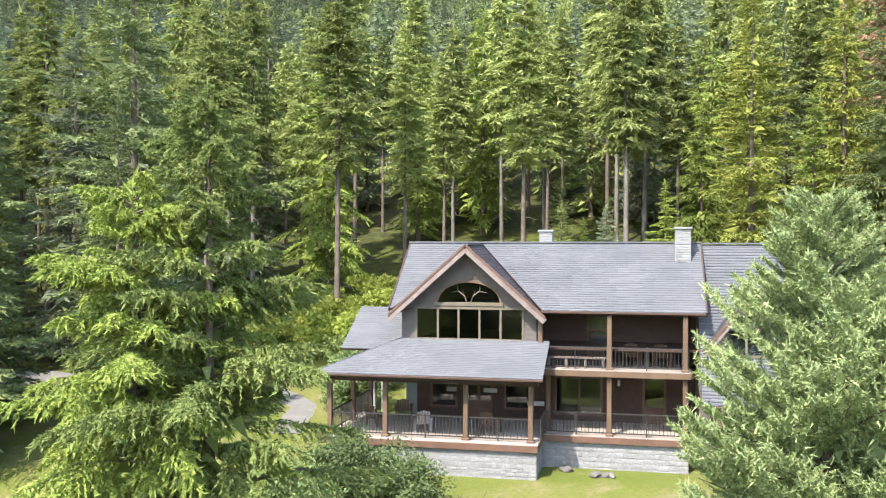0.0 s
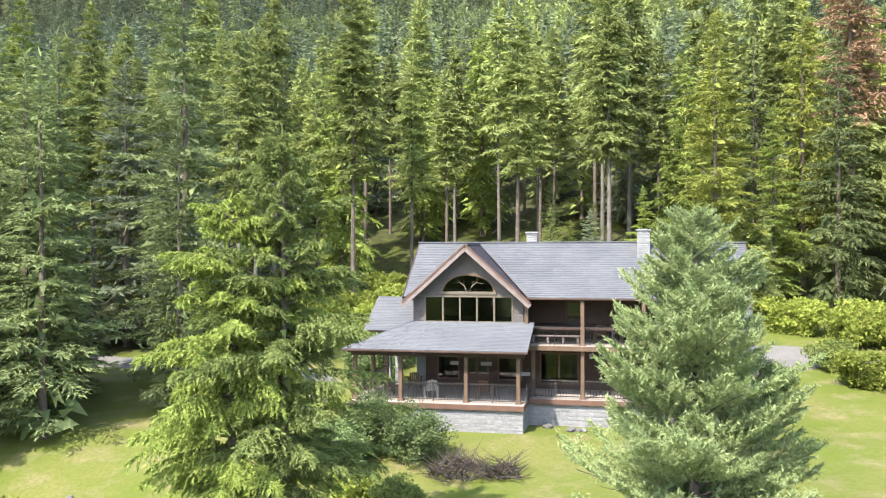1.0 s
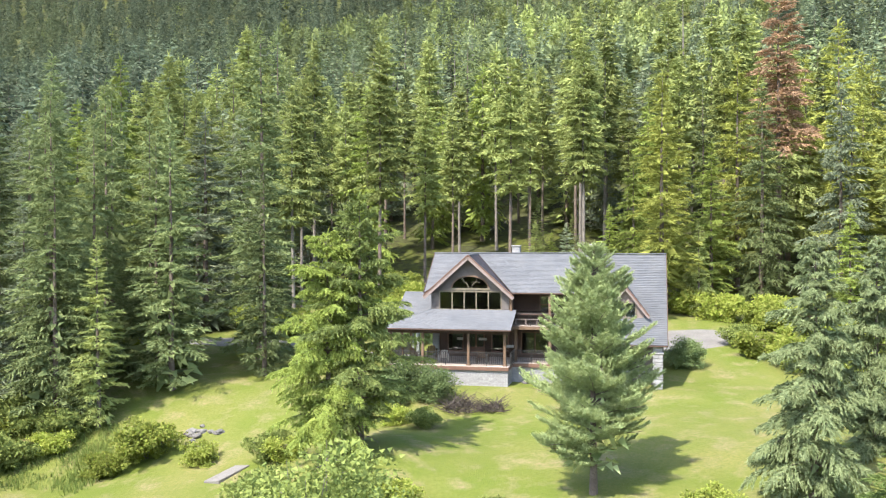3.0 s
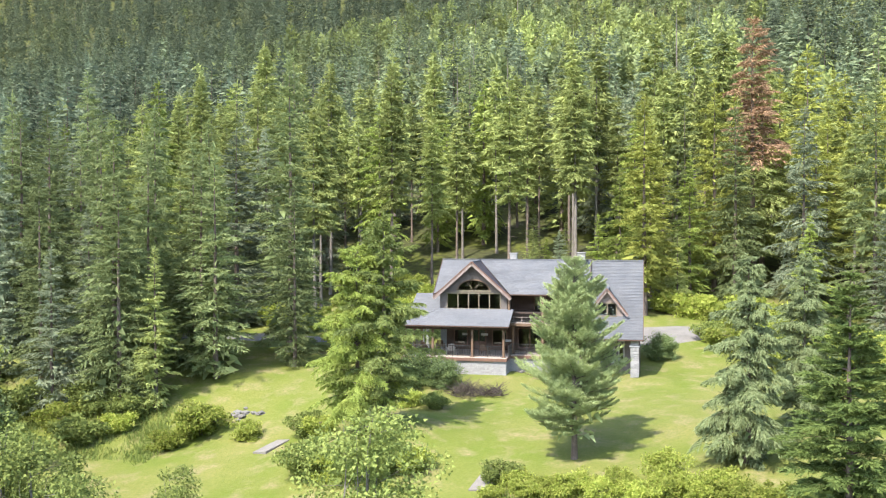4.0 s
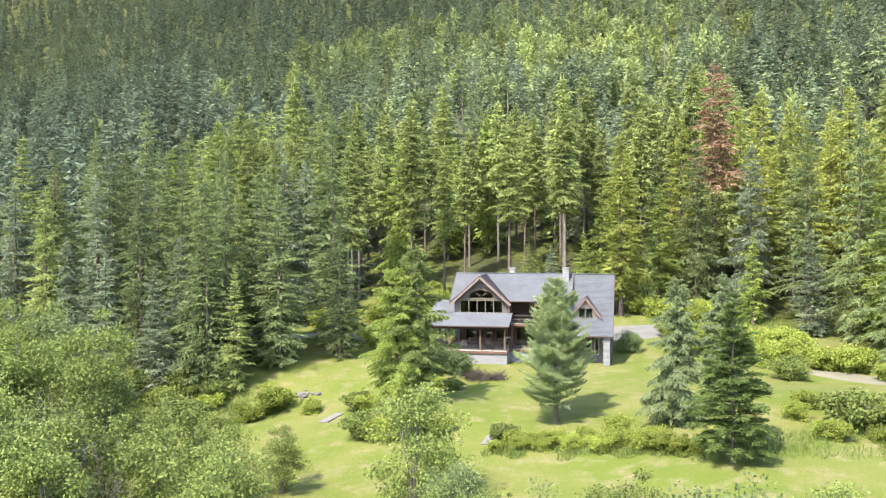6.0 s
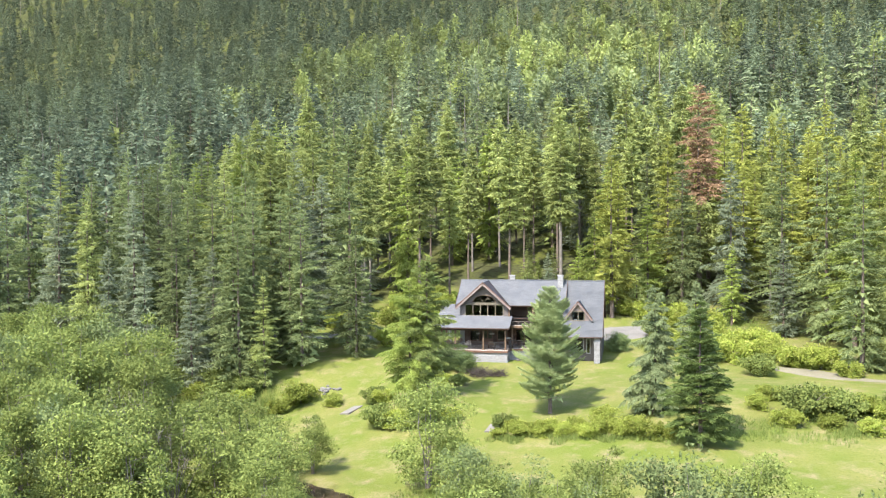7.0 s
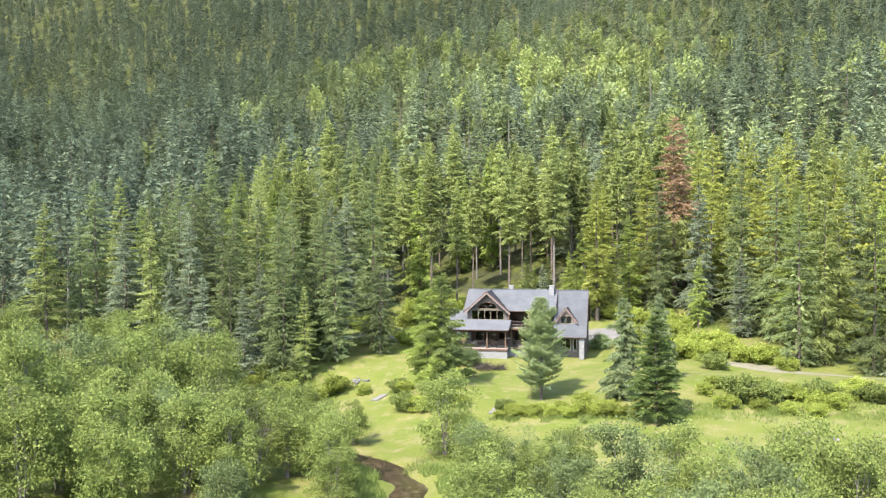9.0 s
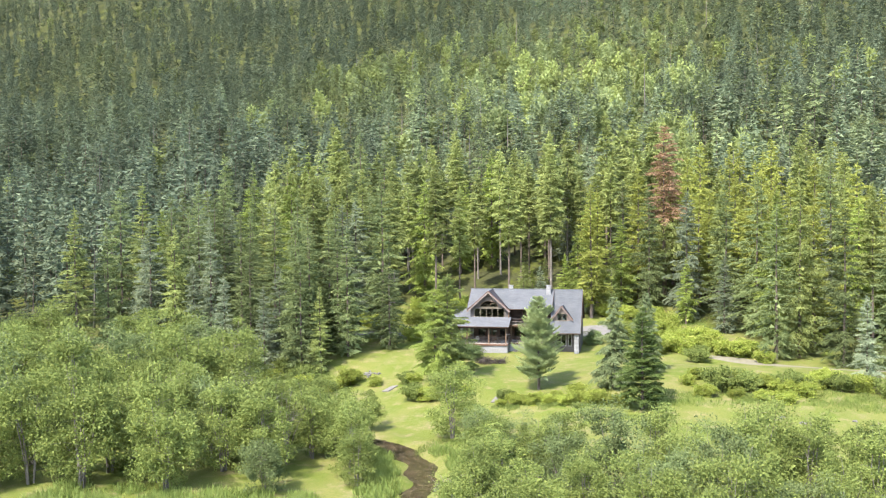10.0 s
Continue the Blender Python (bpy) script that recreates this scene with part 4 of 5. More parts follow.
RIGHT_EDGE = [(8, 11.4, 26.8, 1.05, 1.0), (1, 21.5, 34.5, 0.9, 1.0), (11, 47.6, -19, 0.5, 1.1), (0, 39.5, 0, 0.85, 1.05), (3, 43, 2, 1.0, 1.1), (10, 33.7, 17, 0.63, 1.0), (1, 38.7, 15.5, 1.0, 1.04), (12, 27.8, 23, 0.54, 1.0), (1, 48, -4, 0.9, 1.0), (0, 53, -8, 0.9, 1.0), (9, 46, 8, 1.0, 1.0), (1, 58, -14, 0.9, 1.0), (12, 16.5, 34, 0.8, 1.0), (8, 12, 36, 0.9, 1.05), (13, 8.5, 33, 0.75, 1.0)]
for k, x, y, s, tall in LEFT_EDGE + RIGHT_EDGE:
    forest_tree(k, x, y, s, tall, x * 1.7)
    taken.append((x, y))
young = np.random.default_rng(12)
for i in range(10):
    x, y = young.uniform(-4, 18), young.uniform(28, 42)
    forest_tree((2, 12, 10, 3)[i % 4], x, y, young.uniform(0.32, 0.5), 1.0, x)
rng = np.random.default_rng(77)
red = place(conifer("dying_spruce_tree", "dying spruce, red-brown above and green below", 90, 33, 4.9, M_FIR, bare=0.1, whorls=32, per=9, twigs=24, needles=5, nlen=0.55, nwid=0.15, droop=0.4, hang=0.3, power=0.55, ragged=0.35, limbs=2, red_top=0.55), 24.6, 44)
taken.append((24.6, 44))


def free(x, y, gap):
    return all((x - a) ** 2 + (y - b) ** 2 > gap * gap for a, b in taken)


# the strip right behind the clearing
count = 0
for _ in range(6000):
    x, y = rng.uniform(-75, 62), rng.uniform(-4, 78)
    edge = np.interp(x, [-75, -40, -24, -15, -9, 0, 15, 26, 32, 62], [-2, 2, 9, 24, 33, 36, 36, 30, 16, -6])
    if y < edge or abs(x - 24.6) + abs(y - 44) < 6 or not free(x, y, 5.2):
        continue
    if -34 < x < -12 and 9 < y < 17:
        continue
    if -26 < x < 15 and y < 52 and not free(x, y, 7.6 if x < -5 else 6.6):
        continue
    q = rng.random()
    if x > 18 and y > 18 and q < 0.55:
        k = 8 if q < 0.3 else 9
    elif x > 4 and q < 0.25:
        k = 12 + int(q * 8) % 2
    elif -26 < x < 16 and y < 62:
        k = int(rng.choice([4, 5, 6, 7, 4, 6, 7, 13]))
    else:
        k = int(rng.choice([0, 1, 2, 3, 4, 6, 5, 7, 10, 11, 12]))
    if x < -26 and y < 20:
        k = int(rng.choice([0, 1, 2, 3, 10, 0]))
    forest_tree(k, x, y, rng.uniform(0.75, 1.12), rng.uniform(0.95, 1.2), rng.uniform(0, 6.28))
    taken.append((x, y))
    count += 1
    if count >= 215:
        break

# ---- the wooded hillside, far off ----
def small_conifer(seed, whorls, per, twigs, h=24.0, r=2.7, bare=0.12, power=0.85):
    g = np.random.default_rng(seed)
    size = 1.25
    crown, _ = conifer_arrays(g, h, r, bare=bare, whorls=whorls, per=per, twigs=twigs, needles=1, nlen=size, nwid=size * 0.42, rise=0.1, droop=0.35, hang=0.3, power=power, ragged=0.28, limbs=False, core=0, spread=0.25, tips=0.1)
    return join(crown, inner_sprays(g, h, r, bare, power, 30 if twigs > 3 else 24, 2.6))


def small_broadleaf(seed, n, h=11.0, r=3.2):
    g = np.random.default_rng(seed)
    d = unit(g.normal(0, 1, (n, 3)))
    lobes = 0.75 + 0.25 * np.sin(d[:, 0] * 5 + seed) * np.cos(d[:, 1] * 4)
    pos = d * (lobes * g.uniform(0.5, 1.0, n))[:, None] * np.array([r, r, h * 0.42]) + np.array([0, 0, h * 0.55])
    ln = g.uniform(0.5, 1.1, n)
    return spikes(pos, d + g.normal(0, 0.6, d.shape), ln, ln * 0.9, g, 1.2)


def small_trunk(h, r=0.2, start=-0.5):
    return halved(tube(np.array([[0, 0, start], [0.1, 0, 0.45 * h], [0, 0.05, 0.93 * h]]), np.array([r, r * 0.75, r * 0.15]), 3))


near_stock = [small_conifer(200 + i, 19, 6, 9, bare=0.08 + 0.06 * (i % 4), r=3.1 + 0.4 * (i % 3), power=0.75 + 0.1 * (i % 3)) for i in range(8)]
far_stock = [small_conifer(220 + i, 18, 6, 5, bare=0.1 + 0.06 * (i % 4), r=2.9 + 0.35 * (i % 3), power=0.78 + 0.1 * (i % 3)) for i in range(8)]
broad_near, broad_far = [small_broadleaf(240 + i, 420) for i in range(4)], [small_broadleaf(250 + i, 260) for i in range(4)]


def wood_of(name, label, spots, seed):
    """Many trees far off in one mesh: (x, y, scale, kind, tone)."""
    g = np.random.default_rng(seed)
    vs, fs, tones, shades, index, k = [], [], [], [], [], 0

    def add(v, f, tone, shade, slot):
        nonlocal k
        vs.append(v)
        fs.append(f + k)
        tones.append(np.full(len(f), tone))
        shades.append(np.full(len(f), shade))
        index.append(np.full(len(f), slot))
        k += len(v)

    for x, y, s, kind, tone in spots:
        a, far = g.uniform(0, 6.28), y > 190
        # brightness random by tree; shadow uphill and at left painted in, also darker far right
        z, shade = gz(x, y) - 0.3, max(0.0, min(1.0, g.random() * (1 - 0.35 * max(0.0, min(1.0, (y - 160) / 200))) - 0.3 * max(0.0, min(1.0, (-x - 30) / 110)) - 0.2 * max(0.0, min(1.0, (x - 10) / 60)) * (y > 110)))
        rot = np.array([[math.cos(a), -math.sin(a), 0], [math.sin(a), math.cos(a), 0], [0, 0, 1]])
        lean = g.normal(0, 0.02, 2)

        def stand(v, sx, sz):
            w = v @ rot.T * np.array([sx, sx, sz])
            w[:, :2] += w[:, 2:3] * lean
            return w + np.array([x, y, z])

        if kind == "conifer":
            v, f = (far_stock if far else near_stock)[int(g.integers(8))]
            w = s * g.uniform(0.8, 1.2)
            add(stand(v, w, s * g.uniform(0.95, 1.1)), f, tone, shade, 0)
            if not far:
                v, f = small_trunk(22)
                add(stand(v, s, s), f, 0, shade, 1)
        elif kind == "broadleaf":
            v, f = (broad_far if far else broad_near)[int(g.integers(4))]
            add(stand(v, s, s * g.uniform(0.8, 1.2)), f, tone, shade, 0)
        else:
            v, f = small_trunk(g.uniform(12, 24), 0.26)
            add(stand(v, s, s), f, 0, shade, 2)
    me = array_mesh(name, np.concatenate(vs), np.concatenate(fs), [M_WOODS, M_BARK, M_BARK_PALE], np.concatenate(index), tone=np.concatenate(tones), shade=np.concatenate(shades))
    return tagged(link_part(name, me), label, "forest", kind="stuff")


spots = []
g = np.random.default_rng(5)
y = 12.0
while y < 600:
    step = 6.6 + 0.003 * y
    depth = y + 139
    mid, half = 21 - 0.28 * depth, 0.56 * depth + 12
    for x in np.arange(mid - half, mid + half, step):
        px, py = x + g.normal(0, 1.7), y + g.normal(0, 1.7)
        if py < 85 and -78 < px < 65 and not free(px, py, 3.6):
            continue
        if py < np.interp(px, [-75, -60, -15, 0, 26, 62, 70], [10, 60, 60, 60, 60, 60, -5]):
            continue
        stand = math.sin(px * 0.017 + 1.0) * math.sin(py * 0.019 + 0.4) + 0.5 * math.sin(px * 0.05 + py * 0.03) + g.normal(0, 0.35)
        centre = math.exp(-((px + 15) / 75) ** 2 - ((py - 270) / 95) ** 2) + 0.5 * math.exp(-((px - 12) / 42) ** 2 - ((py - 118) / 45) ** 2) + 0.8 * math.exp(-((px + 118) / 22) ** 2 - ((py - 300) / 90) ** 2)
        q = g.random()
        bare_spot = math.exp(-((px + 14) / 14) ** 2 - ((py - 318) / 14) ** 2) + 0.8 * math.exp(-((px + 205) / 12) ** 2 - ((py - 325) / 16) ** 2)
        if bare_spot > 0.4 and q < 0.7:
            continue
        if q < (0.03 if py < 220 else 0.012):
            spots.append((px, py, g.uniform(0.8, 1.2), "snag", 0))
        elif q < 0.05 + 0.85 * centre:
            spots.append((px, py, g.uniform(0.8, 1.5), "broadleaf", g.uniform(0.35, 1.0)))
        else:
            tone = 0.75 * g.random() if px > 12 + 0.0 * py and py < 140 and g.random() < 0.55 else max(0.0, min(0.6, -0.02 + 0.14 * stand + 0.3 * centre))
            spots.append((px, py, (g.uniform(0.55, 1.15) if g.random() < 0.75 else g.uniform(0.4, 0.6)) * (1 - 0.45 * min(1, centre)), "conifer", tone))
    y += step
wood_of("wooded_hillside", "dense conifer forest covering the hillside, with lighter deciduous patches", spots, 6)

# ---- alders, willows and shrubs ----
ALDER = "alders along the creek"
alders = [broadleaf("alder_tree", "bushy green alder with pale stems by the creek", 300 + i, 8.5, 3.4, M_ALDER if i != 3 else M_WILLOW, stems=4 + i % 3, clumps=54, leaves=220, leaf=0.158, low=0.1, size=0.25) for i in range(5)]
alders.append(broadleaf("willow_bush", "grey-green willow bush by the creek", 310, 5.0, 2.8, M_WILLOW, "shrub", stems=6, clumps=50, leaves=180, leaf=0.15, low=0.05, size=0.26))
used_alder = set()


def alder(k, x, y, s, tall=1.0, turn=0.0):
    if k in used_alder:
        return clone(alders[k], x, y, turn, s, tall, ALDER)
    used_alder.add(k)
    alders[k].matrix_basis = Matrix.LocRotScale((x, y, gz(x, y) - 0.05), Euler((0, 0, turn)), (s, s, s * tall))
    return tagged(alders[k], group=ALDER)


rows = [(-0.9, -37.0, 1, 1.1, 1.0), (-9.5, -47, 1, 0.9, 1.0), (-13, -43, 2, 0.85, 1.0), (-8, -53, 4, 0.85, 1.0), (-6, -57, 1, 0.7, 1.0), (3.2, -42.5, 5, 0.8, 1.2), (8.5, -53, 3, 0.75, 1.0), (13, -51.5, 0, 0.8, 1.0), (-12, -33.5, 2, 0.62, 1.0), (-19, -33, 1, 0.6, 1.0), (-25, -30, 0, 0.75, 1.0)]
grow = np.random.default_rng(31)
spots2 = [(x, y) for x, y, *_ in rows]
for x, y, k, s, tall in rows:
    alder(k, x, y, s, tall, x)
tries = 0
while len(spots2) < 178 and tries < 12000:
    tries += 1
    x, y = grow.uniform(-95, 66), grow.uniform(-78, -4)
    left = x < -9 and y < -47 - (x + 8) * 0.95 and y > np.interp(x, [-80, -30, -9], [-72, -63, -62]) and y < np.interp(x, [-95, -60, -40], [-4, -8, -14])
    right = x > 7 and y < np.interp(x, [5, 14, 22, 36, 44, 62], [-52, -50, -54, -56, -50, -46]) and y > -78
    if not (left or right) or any((x - a) ** 2 + (y - b) ** 2 < (3.9 if x < 0 else 3.3) ** 2 for a, b in spots2):
        continue
    spots2.append((x, y))
    s = (grow.uniform(0.9, 1.25) if x > -28 else grow.uniform(1.1, 1.55)) if left else grow.uniform(0.75, 1.05)
    alder(int(grow.integers(6)), x, y, s, grow.uniform(0.85, 1.15), grow.uniform(0, 6.28))

SHRUB = "low shrubs round the lawn"
shrubs = [broadleaf("shrub", "low bright yellow-green shrub on the lawn", 320 + i, 1.7, 1.7, (M_BRIGHT, M_BRIGHT, M_ALDER)[i], "shrub", stems=9, clumps=46, leaves=120, leaf=0.155, low=0.05, size=0.24, flare=0.8) for i in range(3)]
dark = broadleaf("shrub", "dark green rounded shrub beside the stone foundation", 330, 2.6, 2.2, M_DARKSHRUB, "shrub", stems=7, clumps=60, leaves=170, leaf=0.125, low=0.1, size=0.25)
place(dark, -6.6, -3.2)
clone(dark, -4.6, -3.9, 1.0, 0.85, label="dark green shrub on the slope below the porch")
clone(dark, -8.2, -5.6, 2.0, 0.9, label="dark green shrub near the cedar")
clone(dark, -10.8, 9.5, 0.5, 1.0, label="dark green shrub behind the porch corner")
clone(dark, -11.0, 13.5, 2.5, 1.2, label="dark green shrub by the driveway")
clone(dark, 12.6, 8.2, 2.0, 0.85, label="dark green shrub beside the garage end of the house")
used_shrub = set()


def shrub(k, x, y, s, tall=1.0, turn=0.0):
    if k in used_shrub:
        return clone(shrubs[k], x, y, turn, s, tall, SHRUB)
    used_shrub.add(k)
    place(shrubs[k], x, y, turn, s)
    return tagged(shrubs[k], group=SHRUB)


SHRUBS_BY_THE_LAWN = [(-21.6, -12.2, 0, 1.25), (-17.2, -13.4, 1, 0.75), (-12.4, -13.6, 2, 0.95), (-10.9, -14.6, 1, 0.8), (-9.5, -21.5, 2, 1.2), (-7.2, -22.6, 1, 1.1), (-4.6, -22.4, 2, 1.2), (-2.5, -21.8, 0, 0.8), (-6.0, -8.5, 1, 0.7), (-4.0, -9.2, 2, 0.7), (-23.6, -14.2, 1, 0.9), (3.4, -23.6, 2, 0.78), (4.4, -24.6, 0, 0.62), (6.2, -25.2, 1, 0.62), (8.0, -25.6, 0, 0.70), (10.4, -25.8, 1, 0.62), (12.6, -24.2, 0, 0.86), (12.2, -26.8, 0, 0.70), (14.2, -27.4, 1, 0.70), (16, -28.2, 0, 0.78), (5.3, -25.9, 0, 0.6), (7.1, -26.3, 1, 0.62), (9.2, -26.5, 0, 0.66), (11.3, -27.2, 1, 0.7), (13.2, -26.0, 1, 0.72), (15.1, -26.9, 0, 0.8), (17.6, -28.6, 1, 0.75), (10.2, -24.6, 1, 0.55), (3.0, -25.6, 1, 0.5)]
SHRUBS_IN_THE_MEADOW = [(27.5, -18, 1, 0.8), (29.7, -22.6, 2, 1.6), (31.4, -20.9, 0, 1.1), (32.8, -22.8, 2, 1.35), (36.6, -23.6, 1, 1.0), (39.8, -24.2, 0, 0.9), (42.6, -20.2, 0, 1.1), (46.5, -21.5, 1, 1.2), (26.2, -21.0, 0, 0.7), (35.5, -21.5, 0, 0.9), (38.4, -21.8, 2, 1.3), (41, -21, 1, 1.0), (44, -22, 2, 1.2), (28, -25.5, 0, 0.8), (31.5, -26, 1, 0.7), (34.5, -27, 0, 0.7), (37, -27.5, 1, 0.8), (50, -24, 2, 1.4), (55, -27, 2, 1.5)]
SHRUBS_BY_THE_TRACK = [(28.5, -2.5, 2, 1.3), (22.5, 3, 1, 1.2), (24.5, 5, 0, 1.3), (27, 4, 1, 1.5), (29.5, 5, 0, 1.3), (26, 8, 1, 1.6), (30, 9, 0, 1.5), (33, 3, 1, 1.4), (35.5, 1.5, 0, 1.4), (38, -2.5, 1, 1.0), (21, 8, 0, 1.3), (19, 12, 1, 1.2), (23, 13, 0, 1.6), (17.5, 15.5, 2, 1.0), (20.5, -8.5, 2, 0.5), (17, 26, 0, 1.4), (20, 22, 1, 1.5), (24, 20, 0, 1.5), (22, 27, 1, 1.4)]
SHRUBS_LEFT_OF_THE_HOUSE = [(-11.5, 16, 1, 1.4), (-31, -14, 2, 1.2), (-34, -12, 0, 1.1), (-38, -10, 2, 1.4), (-42, -11, 1, 1.2), (-29, -12, 1, 0.9), (-17, 8, 0, 1.2), (-24, 16, 1, 1.5), (-28, 18, 0, 1.3), (-29.5, -10.5, 2, 1.3), (-33, -9, 2, 1.4), (-37, 9, 1, 1.3)]
SHRUBS_IN_THE_WOOD = [(-14, 20, 0, 1.6), (-10, 22, 1, 1.5), (-7.5, 26, 0, 1.5), (-18, 26, 0, 1.5), (-20, 20, 1, 1.4), (-15, 30, 0, 1.4), (-12, 34, 1, 1.3), (-8, 38, 0, 1.3), (-4, 31, 1, 1.4), (1, 30, 0, 1.3), (6, 29, 1, 1.3), (-17, 36, 1, 1.5), (-21, 31, 0, 1.5), (-10, 28, 0, 1.2), (14, 29, 1, 1.4)]
for x, y, k, s in SHRUBS_BY_THE_LAWN + SHRUBS_IN_THE_MEADOW + SHRUBS_BY_THE_TRACK + SHRUBS_LEFT_OF_THE_HOUSE + SHRUBS_IN_THE_WOOD:
    shrub(k, x, y, s, 1.0, x * 2.3)

# ---- porch and balcony furniture ----
def deck_chair(seat_color, label):
    """A slatted wooden chair with a leaning back and flat arms."""
    c = empty("deck_chair")
    part("seat", boxes(*[(-0.27, 0.27, -0.25 + i * 0.1, -0.165 + i * 0.1, 0.38, 0.405) for i in range(5)]), seat_color, c)
    for i in range(5):
        bm = bmesh.new()
        beam(bm, (-0.22 + i * 0.11, 0.24, 0.36), (-0.22 + i * 0.11, 0.52, 1.0 - 0.03 * abs(i - 2)), 0.095, 0.025)
        part("back_slat", bm, seat_color, c)
    for s in (-1, 1):
        part("armrest", boxes((s * 0.36 - 0.07, s * 0.36 + 0.07, -0.36, 0.34, 0.6, 0.63), bevel=0.01), seat_color, c)
        for y in (-0.28, 0.26):
            part("leg", boxes((s * 0.34 - 0.035, s * 0.34 + 0.035, y - 0.04, y + 0.04, 0.0, 0.6)), seat_color, c)
    return tagged(c, label, "chair")


pale_chair = deck_chair(M_WHITE, "pale slatted wooden chair on the porch")
pale_chair.matrix_basis = pose(-5.1, 1.6, 1.41, 0, 0, 200)
brown_chair = deck_chair(M_POST, "brown slatted wooden chair on the porch")
brown_chair.matrix_basis = pose(-7.4, 2.4, 1.41, 0, 0, 150)
for x, y, z, a, lab in ((-2.2, 2.0, 1.41, 170, ""), (-6.6, 4.2, 1.41, 190, ""), (3.7, 4.3, 4.2, 180, "brown slatted wooden chair on the balcony"), (5.1, 4.2, 4.2, 165, "brown slatted wooden chair on the balcony")):
    c = copy_thing(brown_chair, pose(x, y, z, 0, 0, a))
    if lab:
        tagged(c, lab)
table = empty("side_table")
part("tabletop", boxes((-0.4, 0.4, -0.3, 0.3, 0.7, 0.74), bevel=0.01), M_POST, table)
for sx in (-1, 1):
    for sy in (-1, 1):
        part("leg", boxes((sx * 0.34 - 0.03, sx * 0.34 + 0.03, sy * 0.24 - 0.03, sy * 0.24 + 0.03, 0, 0.7)), M_POST, table)
tagged(table, "brown wooden side table on the balcony", "table").matrix_basis = pose(4.4, 4.5, 4.2)
bench = empty("bench")
for i in range(3):
    part("seat_slat", boxes((-1.3, 1.3, -0.2 + i * 0.14, -0.08 + i * 0.14, 0.42, 0.46)), M_BARGE, bench)
for x in (-1.15, -0.4, 0.4, 1.15):
    part("leg", boxes((x - 0.05, x + 0.05, -0.16, 0.18, 0, 0.42)), M_BARGE, bench)
tagged(bench, "long pale plank bench behind the balcony rail", "bench").matrix_basis = pose(1.4, 2.72, 4.2)
for i, (x, z, w) in enumerate(((-4.1, 3.05, 0.45), (-2.35, 3.05, 0.6), (-0.35, 2.55, 0.75))):
    sign = empty("hanging_plank")
    sign.matrix_basis = pose(x, 3.0, z)
    part("plank", boxes((-w / 2, w / 2, -0.02, 0.02, -0.1, 0.1), bevel=0.012), M_WHITE, sign)
    for s in (-1, 1):
        part("cord", boxes((s * w * 0.4 - 0.008, s * w * 0.4 + 0.008, -0.008, 0.008, 0.1, 3.9 - z)), M_IRON, sign)
    tagged(sign, "small pale plank hung below the porch ceiling", "sign")
lamp = empty("wall_lantern")
lamp.matrix_basis = pose(3.2, 2.9, 3.55)
part("lantern_body", boxes((-0.06, 0.06, -0.06, 0.06, -0.1, 0.16), bevel=0.02), M_WHITE, lamp)
part("rod", boxes((-0.01, 0.01, -0.01, 0.01, 0.16, 0.4)), M_IRON, lamp)
tagged(lamp, "small pale lantern hung under the balcony", "lamp")

# ---- on the lawn ----
def slab(x, y, w, d, turn, label):
    bm = boxes((-w / 2, w / 2, -d / 2, d / 2, -0.25, 0.07), bevel=0.03)
    ob = part("stone_slab", bm, M_SLAB)
    dx, dy = (gz(x + 0.6, y) - gz(x - 0.6, y)) / 1.2, (gz(x, y + 0.6) - gz(x, y - 0.6)) / 1.2
    ob.matrix_basis = pose(x, y, gz(x, y) + 0.05, math.degrees(math.atan(dy)), -math.degrees(math.atan(dx)), turn)
    return tagged(ob, label, "slab")


slab(-14.5, -15.4, 1.2, 2.7, -18, "pale concrete slab set in the lawn beside the shrubs")
slab(2.3, -23.2, 1.3, 2.6, -10, "pale concrete step between the lawn terraces")


def boulder_mesh(seed):
    g = np.random.default_rng(seed)
    bm = bmesh.new()
    bmesh.ops.create_icosphere(bm, subdivisions=2, radius=1.0)
    for v in bm.verts:
        n = noise.noise(v.co * 1.4 + Vector((seed * 7.1, 0, 0))) * 0.45
        v.co *= 1 + n
        v.co.z *= 0.62
    m = bpy.data.meshes.new("boulder")
    bm.to_mesh(m)
    bm.free()
    m.materials.append(M_ROCK)
    return m


BOULDERS = [boulder_mesh(i) for i in range(4)]
g = random.Random(8)
for cx, cy, n, spread, lo, hi, lab in ((-20.0, -9.8, 10, 0.9, 0.18, 0.4, "grey rock in the pile at the lawn's edge"), (36.5, -33.5, 5, 2.6, 0.2, 0.42, "pale rock lying in the meadow"), (20.8, -9.2, 2, 0.6, 0.2, 0.35, "pale rock beside a low shrub"), (4.4, -54, 12, 2.0, 0.25, 0.5, "rock on the creek bank"), (1.6, 1.3, 4, 0.7, 0.2, 0.35, "rock at the foot of the stone foundation")):
    for _ in range(n):
        x, y, s = cx + g.gauss(0, spread), cy + g.gauss(0, spread * 0.6), g.uniform(lo, hi)
        ob = new("boulder", BOULDERS[g.randrange(4)])
        ob.matrix_basis = Matrix.LocRotScale((x, y, gz(x, y) + s * 0.2), Euler((0, 0, g.uniform(0, 6))), (s * g.uniform(0.8, 1.4), s, s))
        tagged(ob, lab, "rock", "rocks by the lawn and creek")


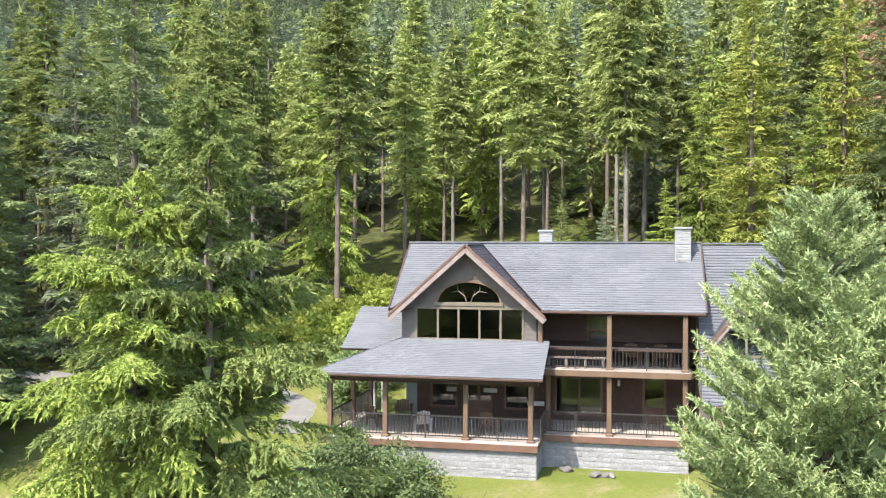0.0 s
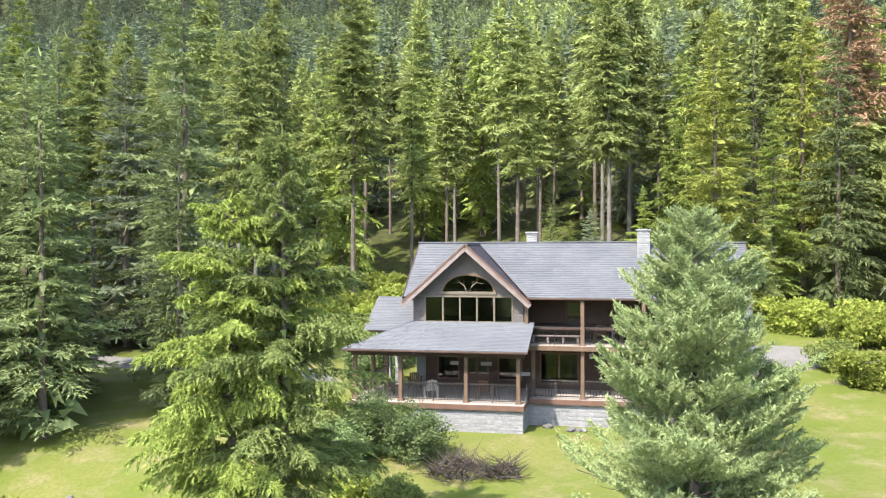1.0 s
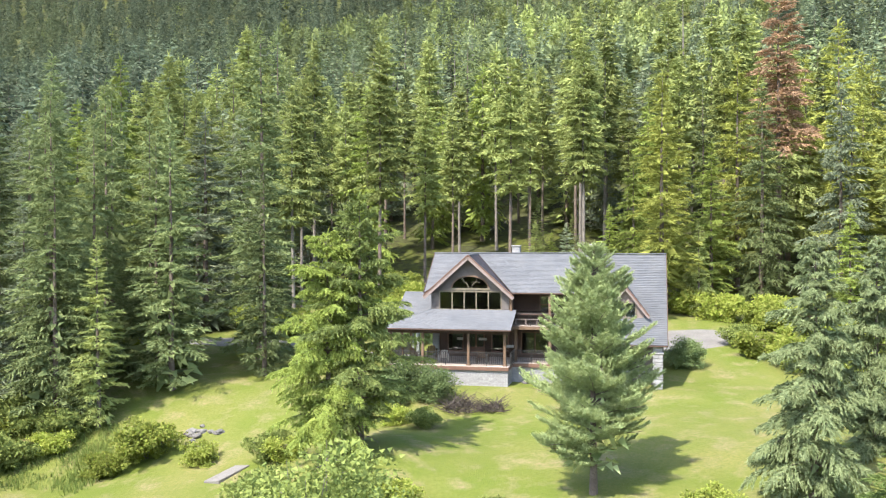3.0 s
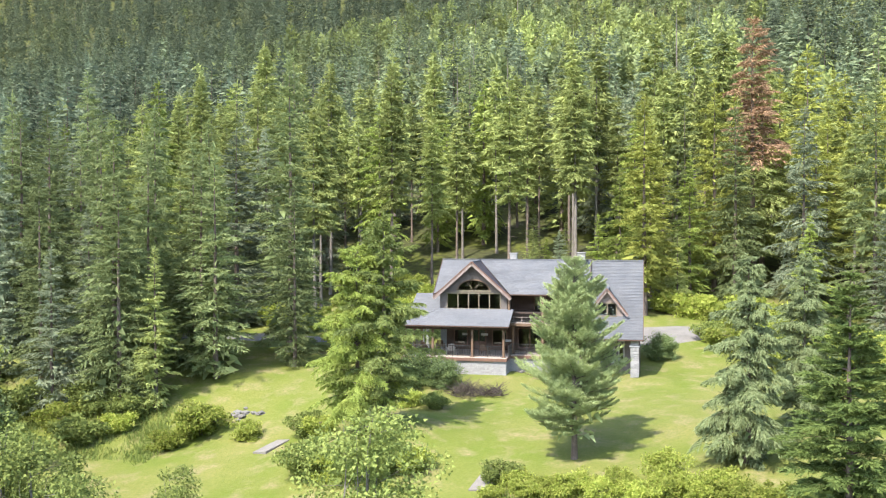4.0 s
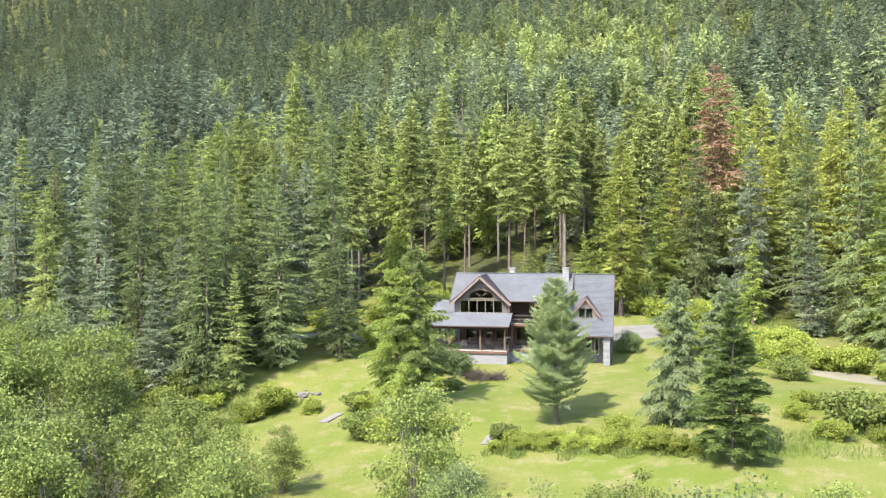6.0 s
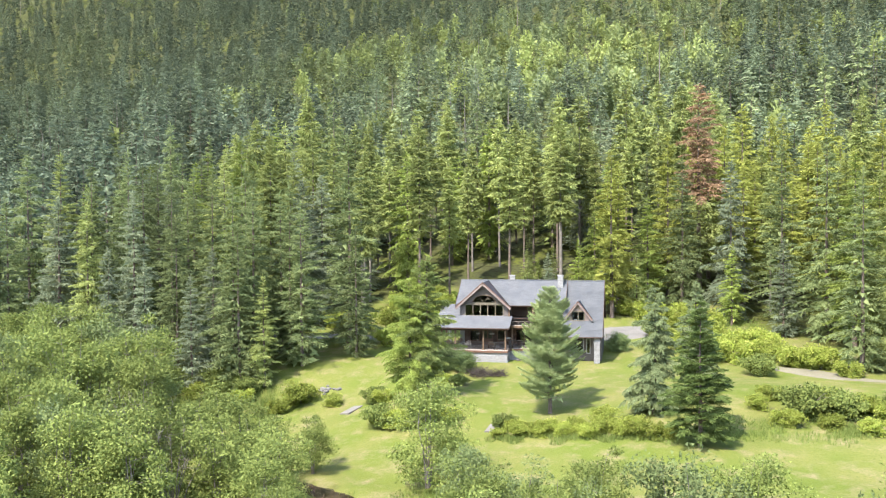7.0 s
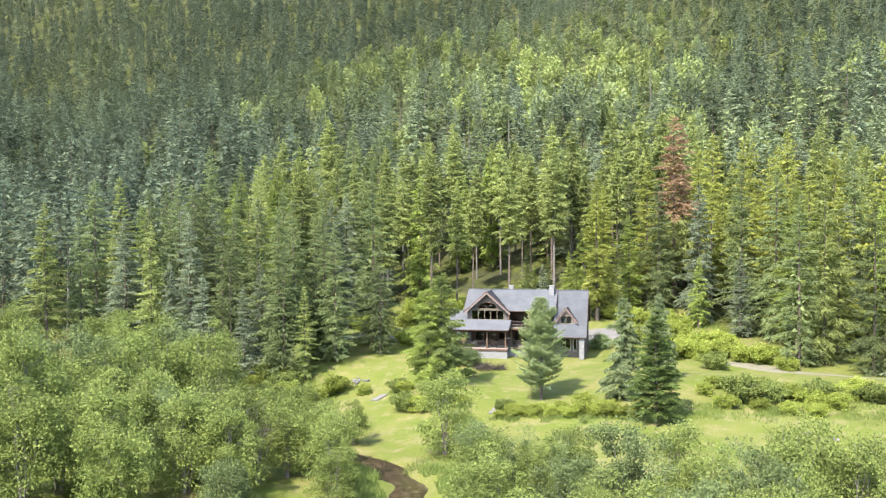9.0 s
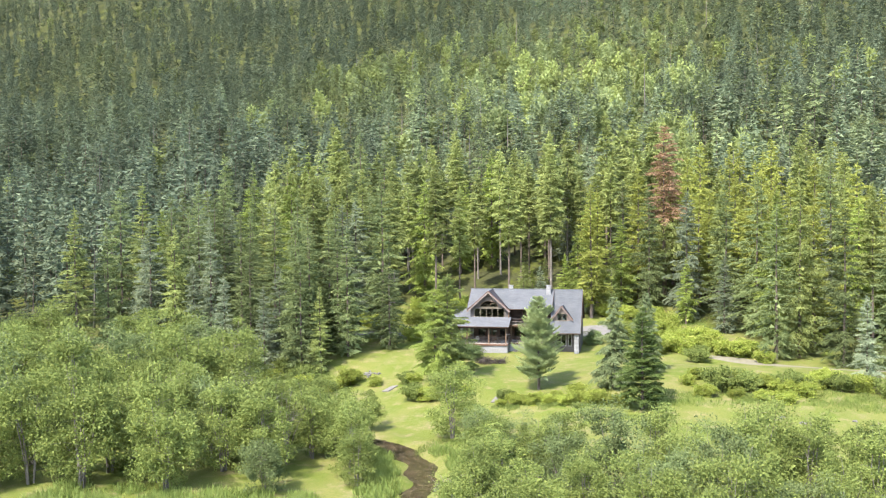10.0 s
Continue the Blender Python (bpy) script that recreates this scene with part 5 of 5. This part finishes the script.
def brush_pile(x, y, r, h, n, seed, label, mat=None, name="brush_pile"):
    """A heap of dry branches."""
    q = np.random.default_rng(seed)
    rods = []
    for _ in range(n):
        a, d = q.uniform(0, 6.28), q.random() ** 0.5 * r
        p0 = np.array([math.cos(a) * d, math.sin(a) * d, q.random() * h * (1 - d / r) * 0.7])
        b, L = q.uniform(0, 6.28), q.uniform(0.5, 1.3)
        d1 = np.array([math.cos(b), math.sin(b), q.uniform(0.0, 0.9)]) * L
        rods.append(tube(np.array([p0, p0 + d1 * 0.5 + q.normal(0, 0.06, 3), p0 + d1]), [0.03, 0.02, 0.006], 3))
    ob = link_part(name, array_mesh(name, *join(*rods), [mat or M_TWIG]))
    ob.location = (x, y, gz(x, y))
    return tagged(ob, label, "brush pile", kind="stuff")


# the first heap stands in for a dark bush and its shadow
brush_pile(-2.3, -5.6, 1.3, 1.3, 240, 1, "dark bush on the lawn built as a branch heap, its shadow in the colour")
brush_pile(-0.2, -5.5, 0.9, 0.8, 130, 2, "smaller heap of dry branches on the lawn")
brush_pile(4.0, -56.5, 2.2, 0.8, 110, 3, "bleached driftwood on the creek bank", M_BARK_PALE, "driftwood")

# leafless shrubs among the alders
for i, (x, y, h) in enumerate(((-22, -44, 8.5), (-30, -50, 8), (-16, -50, 7.5), (-52, -46, 7))):
    q = np.random.default_rng(60 + i)
    rods = []
    for _ in range(16):
        a, s = q.uniform(0, 6.28), q.uniform(0.15, 0.42)
        top = np.array([math.cos(a) * s * h, math.sin(a) * s * h, h * q.uniform(0.7, 1.05)])
        mid = top * [0.35, 0.35, 0.5] + q.normal(0, 0.1, 3)
        rods.append(tube(np.array([[0, 0, -0.2], mid, top]), [0.05, 0.035, 0.008], 4))
        for _ in range(5):
            w = q.uniform(0.4, 1)
            p0 = mid + (top - mid) * w
            rods.append(tube(np.array([p0, p0 + q.normal(0, 0.3, 3) + [0, 0, 0.3], p0 + q.normal(0, 0.5, 3) + [0, 0, 0.7]]), [0.018, 0.012, 0.004], 3))
    ob = link_part("bare_bush", array_mesh("bare_bush", *join(*rods), [M_BARK_PALE]))
    ob.location = (x, y, gz(x, y))
    tagged(ob, "leafless grey bush among the alders", "bush", "leafless bushes")

# ---- grass ----
def grass_patch(name, label, spots, seed, tall, mat):
    """Blades in tufts: (x, y, radius, blades)."""
    q = np.random.default_rng(seed)
    base = []
    for x, y, r, n in spots:
        a, d = q.uniform(0, 6.28, n), r * np.sqrt(q.random(n))
        base.append(np.stack([x + d * np.cos(a), y + d * np.sin(a), 0 * a], -1))
    base = np.concatenate(base)
    base[:, 2] = ground_height(base[:, 0], base[:, 1]) - 0.03
    way = q.normal(0, 0.32, base.shape) + np.array([0, 0, 1.0])
    ln = tall * q.uniform(0.5, 1.25, len(base))
    ob = link_part(name, array_mesh(name, *spikes(base, way, ln, 0.05 + 0.05 * ln, q, 2.0), [mat]))
    return tagged(ob, label, "grass", kind="stuff")


q = np.random.default_rng(17)
spots = [(creek_x(y) + s * q.uniform(3.0, 5.5), y, 1.2, 240) for y in np.arange(-66, -42, 1.0) for s in (-1, 1)]
spots += [(q.uniform(-34, -6), q.uniform(-70, -61), 1.4, 260) for _ in range(60)]
grass_patch("tall_grass", "tall pale green grass along the creek banks", spots, 3, 0.9, M_GRASS)
spots = [(x + q.normal(0, 0.4), -25.6 - 0.16 * x + q.normal(0, 0.5), 0.8, 120) for x in np.arange(2.5, 19, 0.5)]
spots += [(q.uniform(22, 58), q.uniform(-29, -23), 1.3, 120) for _ in range(70)]
spots += [(q.uniform(-40, -24), q.uniform(-16, -9), 1.3, 120) for _ in range(50)]
spots += [(q.uniform(-30, 14), -40 + q.normal(0, 2.5), 1.3, 110) for _ in range(60)]
spots += [(q.uniform(-24, -6), q.uniform(16, 42), 1.5, 110) for _ in range(70)]
spots += [(q.uniform(19, 32), q.uniform(9, 30), 1.5, 110) for _ in range(60)]
grass_patch("meadow_grass", "unmown grass round the shrubs and the forest edge", spots, 4, 0.45, M_GRASS)
